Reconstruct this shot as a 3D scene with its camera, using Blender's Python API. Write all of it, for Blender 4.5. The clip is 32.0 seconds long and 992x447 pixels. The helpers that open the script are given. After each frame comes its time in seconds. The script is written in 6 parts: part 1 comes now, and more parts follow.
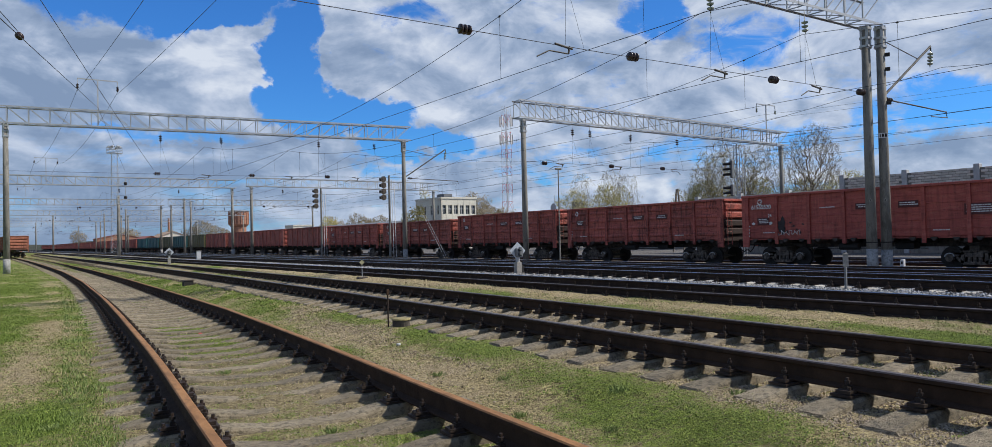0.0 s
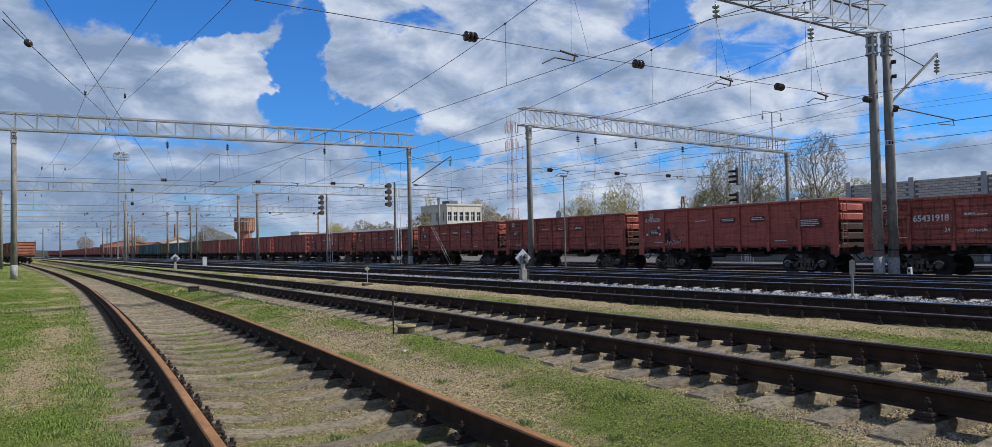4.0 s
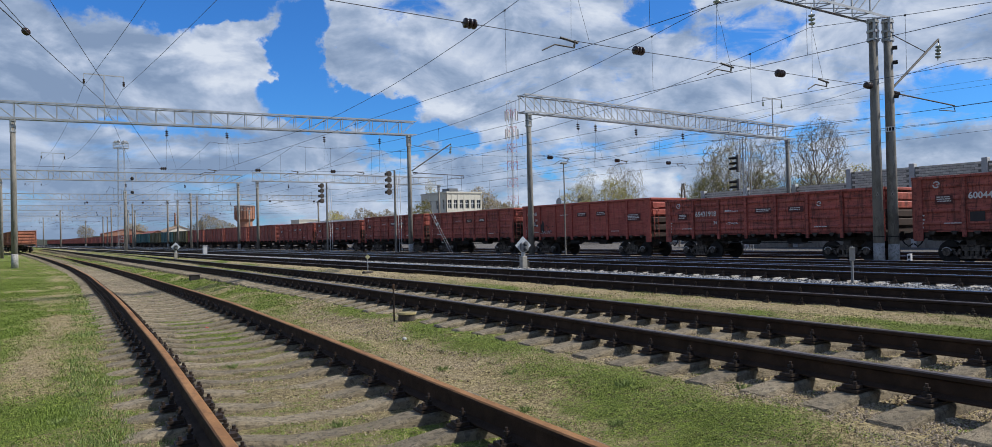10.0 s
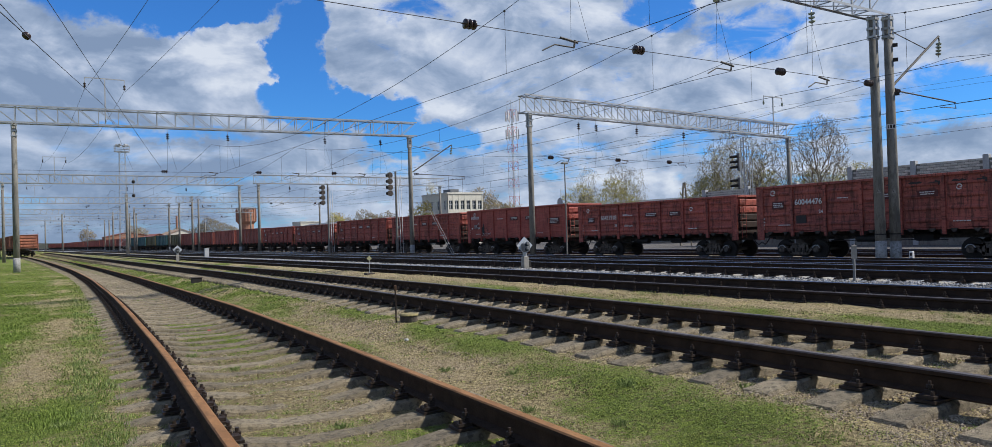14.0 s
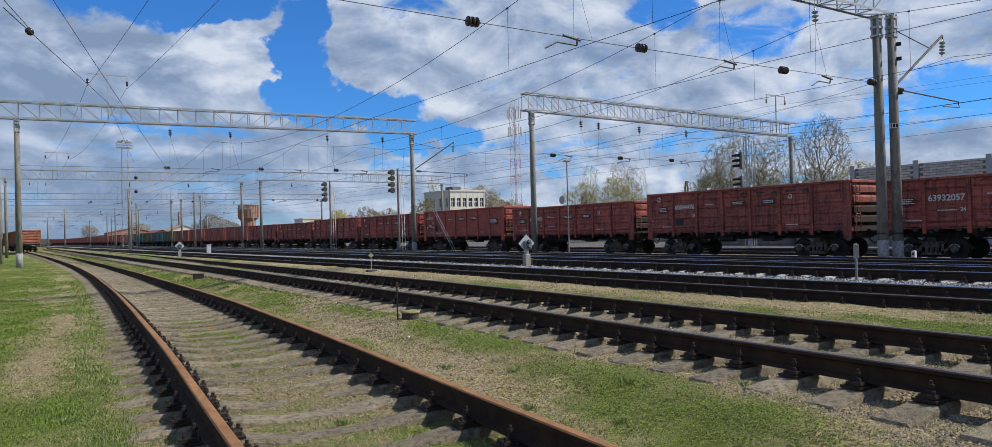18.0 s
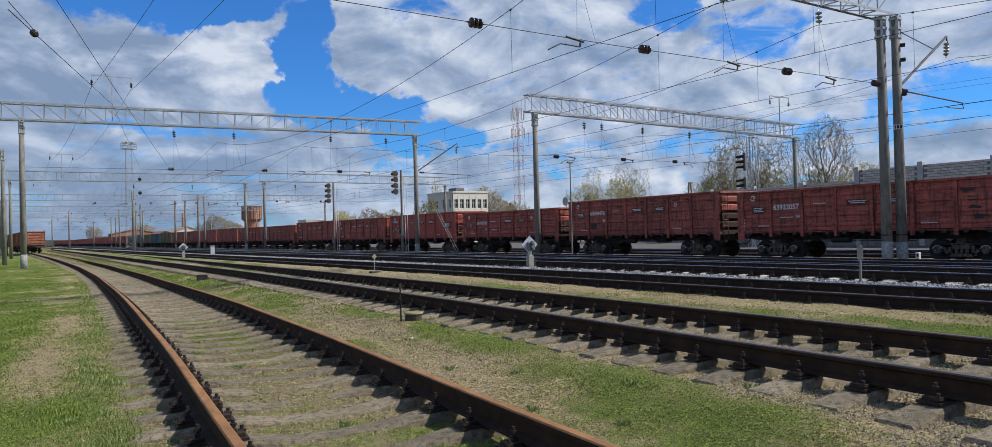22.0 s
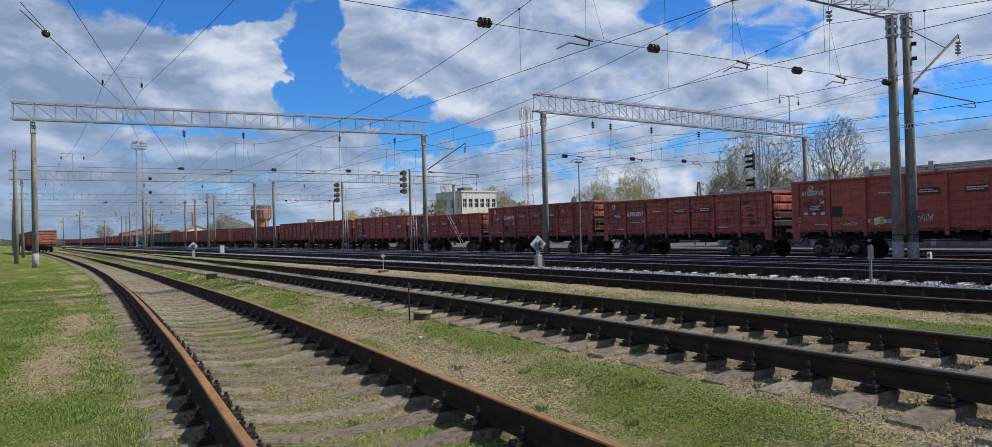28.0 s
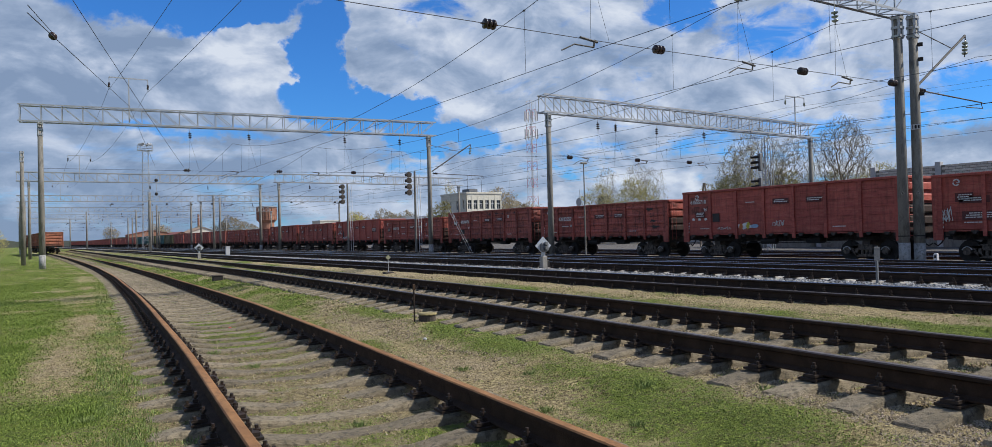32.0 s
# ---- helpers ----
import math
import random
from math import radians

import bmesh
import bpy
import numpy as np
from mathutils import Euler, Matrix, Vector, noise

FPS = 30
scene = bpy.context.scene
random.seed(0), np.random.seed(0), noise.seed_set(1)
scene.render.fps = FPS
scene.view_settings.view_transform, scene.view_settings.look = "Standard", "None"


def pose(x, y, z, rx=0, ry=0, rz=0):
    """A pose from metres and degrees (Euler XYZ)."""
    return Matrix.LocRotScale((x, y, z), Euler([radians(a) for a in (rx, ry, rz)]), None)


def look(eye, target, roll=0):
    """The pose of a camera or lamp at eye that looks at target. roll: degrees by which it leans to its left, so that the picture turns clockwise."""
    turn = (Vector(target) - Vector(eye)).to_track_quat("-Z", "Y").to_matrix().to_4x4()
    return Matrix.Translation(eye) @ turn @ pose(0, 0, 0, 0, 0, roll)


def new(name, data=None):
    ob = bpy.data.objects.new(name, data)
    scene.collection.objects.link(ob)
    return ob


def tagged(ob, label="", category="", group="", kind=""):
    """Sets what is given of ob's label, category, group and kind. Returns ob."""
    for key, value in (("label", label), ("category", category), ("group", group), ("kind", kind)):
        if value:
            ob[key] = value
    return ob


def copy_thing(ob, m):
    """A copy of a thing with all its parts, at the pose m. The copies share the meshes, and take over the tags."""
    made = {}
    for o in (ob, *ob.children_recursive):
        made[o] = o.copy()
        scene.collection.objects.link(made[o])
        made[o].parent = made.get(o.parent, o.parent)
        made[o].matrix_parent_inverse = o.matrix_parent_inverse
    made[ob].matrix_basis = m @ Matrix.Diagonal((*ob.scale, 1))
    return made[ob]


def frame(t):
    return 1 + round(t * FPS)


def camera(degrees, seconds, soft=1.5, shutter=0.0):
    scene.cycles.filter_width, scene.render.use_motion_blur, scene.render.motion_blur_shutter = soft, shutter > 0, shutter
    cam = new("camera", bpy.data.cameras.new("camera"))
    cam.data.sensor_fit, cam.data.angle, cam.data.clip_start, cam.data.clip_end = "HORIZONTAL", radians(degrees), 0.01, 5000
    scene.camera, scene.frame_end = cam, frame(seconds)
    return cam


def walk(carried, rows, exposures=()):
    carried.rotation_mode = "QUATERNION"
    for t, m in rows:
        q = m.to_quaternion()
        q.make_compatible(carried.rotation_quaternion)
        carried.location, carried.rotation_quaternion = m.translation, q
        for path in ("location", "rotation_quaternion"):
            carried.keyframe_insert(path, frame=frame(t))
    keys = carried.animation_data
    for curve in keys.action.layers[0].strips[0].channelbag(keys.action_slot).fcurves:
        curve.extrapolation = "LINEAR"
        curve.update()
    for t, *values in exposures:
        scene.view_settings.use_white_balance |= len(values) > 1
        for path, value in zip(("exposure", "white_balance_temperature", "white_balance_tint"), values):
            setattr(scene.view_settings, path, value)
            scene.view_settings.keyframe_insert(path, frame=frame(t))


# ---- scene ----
EYE_Z = 1.33
# seconds, turn to the right of the line, tilt up, lean (degrees)
PATH = [
    (0, 34.408, 1.107, 1.290), (0.5, 34.372, 1.214, 1.421), (1, 34.343, 1.332, 1.308), (1.5, 34.352, 1.491, 1.240),
    (2, 34.341, 1.597, 1.104), (2.5, 34.255, 1.698, 1.154), (3, 34.181, 1.730, 0.931), (3.5, 34.117, 1.673, 1.078),
    (5.5, 33.865, 1.590, 1.239), (6, 33.796, 1.582, 1.301), (6.5, 33.709, 1.438, 1.216), (7, 33.695, 1.379, 1.295),
    (7.5, 33.715, 1.352, 1.546), (8, 33.779, 1.277, 1.543), (8.5, 33.905, 1.142, 1.499), (9, 33.946, 1.006, 1.284),
    (9.5, 33.961, 0.784, 1.178), (10, 33.980, 0.696, 1.333), (10.5, 34.011, 0.662, 1.733), (11, 33.983, 0.663, 1.602),
    (11.5, 33.971, 0.719, 1.674), (12, 33.940, 0.730, 1.663), (12.5, 33.903, 0.706, 1.472), (13, 33.919, 0.659, 1.576),
    (13.5, 33.864, 0.669, 1.638), (14, 33.883, 0.735, 1.764), (14.5, 33.873, 0.787, 1.817), (16.5, 33.692, 0.606, 1.557),
    (17, 33.705, 0.599, 1.726), (17.5, 33.735, 0.585, 1.783), (18, 33.733, 0.557, 1.514), (18.5, 33.652, 0.493, 1.167),
    (19, 33.577, 0.450, 1.104), (19.5, 33.500, 0.405, 1.175), (20, 33.490, 0.436, 1.477), (20.5, 33.564, 0.545, 1.576),
    (21, 33.610, 0.646, 1.350), (21.5, 33.548, 0.659, 1.271), (22, 33.491, 0.663, 1.499), (22.5, 33.500, 0.616, 1.857),
    (23, 33.503, 0.444, 1.768), (23.5, 33.478, 0.396, 1.611), (24, 33.408, 0.399, 1.499), (24.5, 33.324, 0.437, 1.515),
    (25, 33.288, 0.432, 1.837), (25.5, 33.245, 0.395, 2.006), (27.5, 32.928, 0.589, 1.535), (28, 32.843, 0.638, 1.443),
    (28.5, 32.812, 0.652, 1.710), (29, 32.775, 0.668, 1.497), (29.5, 32.690, 0.730, 1.155), (30, 32.584, 0.723, 1.064),
    (30.5, 32.485, 0.743, 1.118), (31, 32.467, 0.762, 1.301), (31.5, 32.466, 0.766, 1.467), (32, 32.466, 0.756, 1.470),
]


def view(yaw, tilt, lean):
    return pose(0, 0, EYE_Z, 90 + tilt, 0, -yaw) @ pose(0, 0, 0, 0, 0, -lean)


cam = camera(66.8, 32.0, 0.65)
walk(cam, [(t, view(a, b, c)) for t, a, b, c in PATH])

# ---- world and sun ----
SUN_AZ, SUN_EL = 123.0, 46.0  # degrees clockwise from +Y; above the horizon
SUN_WAY = Vector((math.sin(radians(SUN_AZ)) * math.cos(radians(SUN_EL)), math.cos(radians(SUN_AZ)) * math.cos(radians(SUN_EL)), math.sin(radians(SUN_EL))))
sun = new("sun", bpy.data.lights.new("sun", "SUN"))
sun.data.energy, sun.data.angle, sun.data.color = 5.0, radians(0.6), (1.0, 0.94, 0.85)
sun.matrix_world = look(SUN_WAY * 50, (0, 0, 0))


class Nodes:
    """Short hand for a node tree."""

    def __init__(self, tree):
        self.tree = tree
        tree.nodes.clear()

    def add(self, kind, **sets):
        n = self.tree.nodes.new(kind)
        for k, v in sets.items():
            if k.startswith("in_"):
                n.inputs[k[3:].replace("_", " ")].default_value = v
            elif k == "operation":
                n.operation = v
            elif k == "use_clamp":
                n.use_clamp = v
            elif k == "data_type":
                n.data_type = v
            elif k == "blend_type":
                n.blend_type = v
            elif k == "interpolation_type":
                n.interpolation_type = v
        return n

    def link(self, a, b):
        self.tree.links.new(a, b)

    def put(self, socket, value):
        if isinstance(value, bpy.types.NodeSocket):
            self.link(value, socket)
        else:
            socket.default_value = value

    def math(self, op, a, b=0.0, c=0.0, clamp=False):
        n = self.add("ShaderNodeMath", operation=op, use_clamp=clamp)
        for s, v in zip(n.inputs, (a, b, c)):
            self.put(s, v)
        return n.outputs[0]

    def mix(self, fac, a, b, blend="MIX"):
        n = self.add("ShaderNodeMix", data_type="RGBA", blend_type=blend)
        for s, v in ((n.inputs[0], fac), (n.inputs[6], a), (n.inputs[7], b)):
            if not isinstance(v, bpy.types.NodeSocket) and hasattr(v, "__len__") and len(v) == 3:
                v = (*v, 1)
            self.put(s, v)
        return n.outputs[2]

    def ramp(self, fac, stops):
        n = self.add("ShaderNodeValToRGB")
        e = n.color_ramp.elements
        while len(e) < len(stops):
            e.new(0.5)
        for el, (p, c) in zip(e, stops):
            el.position = p
            el.color = (c, c, c, 1) if not hasattr(c, "__len__") else (*c, 1)
        self.link(fac, n.inputs[0])
        return n.outputs[0]

    def noise(self, vec, scale, detail=4.0, rough=0.55, distortion=0.0):
        n = self.add("ShaderNodeTexNoise", in_Scale=scale, in_Detail=detail, in_Roughness=rough, in_Distortion=distortion)
        if vec is not None:
            self.link(vec, n.inputs["Vector"])
        return n.outputs["Fac"]

    def stretch(self, vec, sx, sy, sz):
        n = self.add("ShaderNodeMapping")
        n.inputs["Scale"].default_value = (sx, sy, sz)
        self.link(vec, n.inputs["Vector"])
        return n.outputs[0]


SKY_TINT = (0.30, 0.78, 1.42)


def make_world():
    """Blue sky with broken cloud: white tops, grey-blue undersides near the horizon."""
    w = bpy.data.worlds.new("sky")
    scene.world = w
    w.use_nodes = True
    n = Nodes(w.node_tree)
    out = n.add("ShaderNodeOutputWorld")
    bg = n.add("ShaderNodeBackground")
    bg.inputs["Strength"].default_value = 0.1
    n.link(bg.outputs[0], out.inputs[0])
    sky = n.add("ShaderNodeTexSky")
    sky.sky_type, sky.sun_disc, sky.sun_elevation, sky.sun_rotation = "NISHITA", False, radians(SUN_EL), radians(SUN_AZ)
    sky.air_density, sky.dust_density, sky.ozone_density = 1.0, 0.3, 2.5
    geo = n.add("ShaderNodeTexCoord")
    sep = n.add("ShaderNodeSeparateXYZ")
    n.link(geo.outputs["Generated"], sep.inputs[0])
    x, y, z = sep.outputs
    # sky plane coordinates: clouds foreshorten towards the horizon
    down = n.math("MAXIMUM", n.math("ADD", z, 0.10), 0.03)
    comb = n.add("ShaderNodeCombineXYZ")
    n.link(n.math("DIVIDE", x, down), comb.inputs[0])
    n.link(n.math("DIVIDE", y, down), comb.inputs[1])
    plane = comb.outputs[0]
    way = geo.outputs["Generated"]
    # turn and height of the direction in degrees, ruffled so that the banks have billowing edges
    turn0 = n.math("MULTIPLY", n.math("ARCTAN2", x, y), 57.2958)
    high0 = n.math("MULTIPLY", n.math("ARCSINE", z), 57.2958)
    billow = n.noise(way, 9.0, 9.0, 0.60)
    billow2 = n.noise(n.stretch(way, 1.2, -1.2, 1.5), 10.0, 9.0, 0.60)
    turn = n.math("ADD", turn0, n.math("MULTIPLY", n.math("SUBTRACT", billow, 0.5), 9.0))
    high = n.math("ADD", high0, n.math("MULTIPLY", n.math("SUBTRACT", billow2, 0.5), 6.0))
    ruffled = n.add("ShaderNodeCombineXYZ")
    n.link(turn, ruffled.inputs[0])
    n.link(high, ruffled.inputs[1])

    def bank(a, h, wa, wh):
        """1 in the middle of an oval of sky, 0 on its edge and beyond."""
        q = n.add("ShaderNodeVectorMath", operation="MULTIPLY_ADD")
        n.link(ruffled.outputs[0], q.inputs[0])
        q.inputs[1].default_value, q.inputs[2].default_value = (1 / wa, 1 / wh, 0), (-a / wa, -h / wh, 0)
        d = n.add("ShaderNodeVectorMath", operation="DOT_PRODUCT")
        n.link(q.outputs[0], d.inputs[0])
        n.link(q.outputs[0], d.inputs[1])
        return n.math("SUBTRACT", 1.0, d.outputs["Value"], clamp=True)

    def ease(value, lo, hi, a=0.0, b=1.0):
        m = n.add("ShaderNodeMapRange", interpolation_type="SMOOTHSTEP")
        n.link(value, m.inputs[0])
        for i, v in enumerate((lo, hi, a, b)):
            m.inputs[1 + i].default_value = v
        return m.outputs[0]

    streak = n.noise(n.stretch(way, 1.0, 1.0, 5.5), 6.0, 8.0, 0.62, 0.3)
    broad = n.noise(plane, 0.9, 8.0, 0.6, 0.3)
    low = ease(high0, 9.5, 5.5)
    dense = n.math("ADD", 0.75, n.math("MULTIPLY", n.math("SUBTRACT", broad, 0.5), 1.6))
    dense = n.math("ADD", dense, n.math("MULTIPLY", low, n.math("MULTIPLY", n.math("SUBTRACT", streak, 0.5), 4.2)))
    dense = n.math("ADD", dense, ease(high0, 22.0, 40.0, 0.0, -0.8))
    # open blue: turn, height, half widths, depth
    for t, h, wt, wh, k in ((10.5, 18.4, 9.5, 4.2, 3.6), (12.8, 16.9, 6.0, 2.2, 2.4), (19.9, 13.8, 1.9, 4.6, 2.6), (19.3, 10.6, 3.4, 1.7, 2.6), (23.6, 8.9, 5.0, 1.7, 2.6), (29.0, 7.3, 5.5, 1.4, 2.2), (47.3, 16.7, 3.6, 3.0, 1.9), (53.2, 13.6, 5.0, 2.3, 1.25), (65.5, 8.0, 6.5, 2.8, 1.7), (38.0, 5.8, 10.0, 1.5, 0.8), (55.0, 6.5, 8.0, 1.5, 0.8), (10.0, 7.6, 8.0, 0.7, 0.9), (28.0, 16.5, 5.0, 1.4, 0.9)):
        dense = n.math("SUBTRACT", dense, n.math("MULTIPLY", bank(t, h, wt, wh), k))
    wisp = n.math("MULTIPLY", ease(turn0, 17.0, 24.0), n.math("MULTIPLY", n.math("SUBTRACT", n.noise(n.stretch(way, 1.0, 1.0, 2.2), 17.0, 8.0, 0.65, 0.5), 0.5), 3.2))
    mask = n.math("MULTIPLY", ease(n.math("ADD", dense, wisp), -0.5, 0.62), 0.97)
    # billows lit from the sun's side, greyer where the cloud is deep or lies low
    def puffs(vec):
        return n.noise(n.stretch(vec, 1.0, 1.0, 1.7), 8.5, 7.0, 0.56, 0.4)

    lift = n.add("ShaderNodeVectorMath", operation="ADD")
    n.link(way, lift.inputs[0])
    lift.inputs[1].default_value = (0.010, -0.007, 0.016)
    relief = n.math("SUBTRACT", puffs(way), puffs(lift.outputs[0]))
    shade = n.math("ADD", 0.54, n.math("MULTIPLY", relief, 1.35))
    shade = n.math("ADD", shade, n.math("MULTIPLY", n.math("SUBTRACT", n.noise(n.stretch(way, 1.0, 1.0, 3.0), 4.5, 6.0, 0.6), 0.5), 0.7))
    shade = n.math("ADD", shade, ease(turn0, 8.0, 30.0, -0.17, 0.0))
    shade = n.math("ADD", shade, n.math("MULTIPLY", ease(dense, 0.75, 0.1), 0.05))
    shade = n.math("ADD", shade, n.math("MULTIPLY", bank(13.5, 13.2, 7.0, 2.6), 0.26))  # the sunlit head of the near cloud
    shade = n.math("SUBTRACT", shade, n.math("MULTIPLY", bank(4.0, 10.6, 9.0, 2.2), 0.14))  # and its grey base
    shade = n.math("ADD", shade, n.math("MULTIPLY", low, -0.045))
    tone = n.ramp(shade, [(0.30, (2.3, 3.15, 4.7)), (0.46, (3.3, 4.2, 5.8)), (0.60, (4.8, 5.6, 7.1)), (0.80, (7.0, 7.6, 8.6))])
    blue = n.mix(1.0, sky.outputs[0], SKY_TINT, "MULTIPLY")
    n.link(n.mix(mask, blue, tone), bg.inputs["Color"])


make_world()
scene.view_settings.exposure = -0.01


# ---- materials ----
def material(name, colour, colour2=None, scale=3.0, rough=0.8, metal=0.0, bump=0.3, fine=40.0, dirt=None, dirt_amount=0.4, varied=0.0, stretch=(1, 1, 1), spec=0.5):
    """A two-scale surface: broad patches of two colours, fine grain in colour and relief, dirt in patches."""
    m = bpy.data.materials.new(name)
    m.use_nodes = True
    n = Nodes(m.node_tree)
    out = n.add("ShaderNodeOutputMaterial")
    b = n.add("ShaderNodeBsdfPrincipled")
    n.link(b.outputs[0], out.inputs[0])
    vec = n.stretch(n.add("ShaderNodeTexCoord").outputs["Object"], *stretch)
    if varied:
        info = n.add("ShaderNodeObjectInfo")
        shift = n.add("ShaderNodeVectorMath", operation="ADD")
        n.link(vec, shift.inputs[0])
        n.link(n.math("MULTIPLY", info.outputs["Random"], 37.0), shift.inputs[1])
        vec = shift.outputs[0]
    patch = n.noise(vec, scale, 5.0, 0.6, 0.4)
    grain = n.noise(vec, fine, 4.0, 0.65)
    c2 = colour2 or tuple(c * 0.7 for c in colour)
    col = n.mix(n.ramp(patch, [(0.35, 0.0), (0.65, 1.0)]), colour, c2)
    if dirt:
        mask = n.math("MULTIPLY", n.ramp(n.noise(vec, scale * 3.2, 10.0, 0.72), [(0.5, 0.0), (0.58, 1.0)]), dirt_amount)
        col = n.mix(mask, col, dirt)
    col = n.mix(n.ramp(grain, [(0.3, 0.55), (0.7, 0.0)]), col, tuple(c * 0.5 for c in colour))
    if varied:
        v = n.math("ADD", 1.0 - varied, n.math("MULTIPLY", info.outputs["Random"], 2 * varied))
        hsv = n.add("ShaderNodeHueSaturation")
        n.link(col, hsv.inputs["Color"])
        n.link(v, hsv.inputs["Value"])
        col = hsv.outputs[0]
    n.link(col, b.inputs["Base Color"])
    n.put(b.inputs["Roughness"], n.math("ADD", rough - 0.08, n.math("MULTIPLY", patch, 0.16), clamp=True))
    b.inputs["Metallic"].default_value = metal
    b.inputs["Specular IOR Level"].default_value = spec
    if bump:
        bp = n.add("ShaderNodeBump", in_Strength=bump, in_Distance=0.02)
        n.link(n.math("ADD", grain, n.math("MULTIPLY", patch, 0.6)), bp.inputs["Height"])
        n.link(bp.outputs[0], b.inputs["Normal"])
    return m


RAIL_SIDE = material("rusty rail steel", (0.075, 0.045, 0.029), (0.040, 0.026, 0.018), 6, 0.85, 0.1, 0.3, 90, spec=0.15)
RAIL_OILY = material("dark oily rail steel", (0.058, 0.040, 0.031), (0.032, 0.023, 0.019), 6, 0.85, 0.1, 0.3, 90, spec=0.15)
RAIL_RUST = material("rusty rail head", (0.40, 0.205, 0.085), (0.25, 0.125, 0.055), 5, 0.72, 0.1, 0.2, 70, (0.12, 0.06, 0.03), 0.5, stretch=(1, 0.35, 1), spec=0.2)
RAIL_WORN = material("worn rail head", (0.16, 0.12, 0.10), (0.10, 0.075, 0.06), 4, 0.45, 0.6, 0.1, 60)
RAIL_BRIGHT = material("polished rail head", (0.62, 0.60, 0.58), (0.47, 0.45, 0.43), 4, 0.22, 1.0, 0.05, 60)
IRON = material("oily fastener iron", (0.030, 0.022, 0.018), (0.062, 0.038, 0.026), 20, 0.6, 0.4, 0.3, 120)
SLEEPER = material("weathered concrete sleeper", (0.35, 0.29, 0.195), (0.20, 0.165, 0.11), 7, 0.97, 0, 1.0, 75, (0.07, 0.06, 0.044), 0.8, 0.2)
SLEEPER_PALE = material("pale concrete sleeper", (0.42, 0.40, 0.36), (0.32, 0.30, 0.27), 4, 0.9, 0, 0.4, 60, (0.2, 0.18, 0.15), 0.5, 0.1)
CONCRETE = material("grey mast concrete", (0.275, 0.262, 0.232), (0.195, 0.185, 0.162), 1.5, 0.9, 0, 0.5, 45, (0.10, 0.095, 0.08), 0.7, 0, (1, 1, 0.3))
WHITEWASH = material("whitewashed mast foot", (0.44, 0.44, 0.43), (0.32, 0.32, 0.31), 3, 0.9, 0, 0.5, 40, (0.16, 0.16, 0.15), 0.8)
GALV = material("galvanised steel", (0.52, 0.54, 0.56), (0.42, 0.44, 0.46), 3, 0.5, 0.55, 0.1, 50)
WIRE = material("dark wire", (0.07, 0.075, 0.09), (0.05, 0.05, 0.06), 5, 0.6, 0.5, 0.0, 30)
CERAMIC = material("brown insulator porcelain", (0.05, 0.03, 0.025), (0.03, 0.02, 0.02), 8, 0.25, 0, 0.0, 30)
GLASSY = material("greenish insulator glass", (0.34, 0.38, 0.30), (0.24, 0.28, 0.22), 8, 0.2, 0, 0.0, 30)
BLACK = material("black iron", (0.018, 0.017, 0.017), (0.03, 0.026, 0.024), 6, 0.7, 0.2, 0.2, 50)


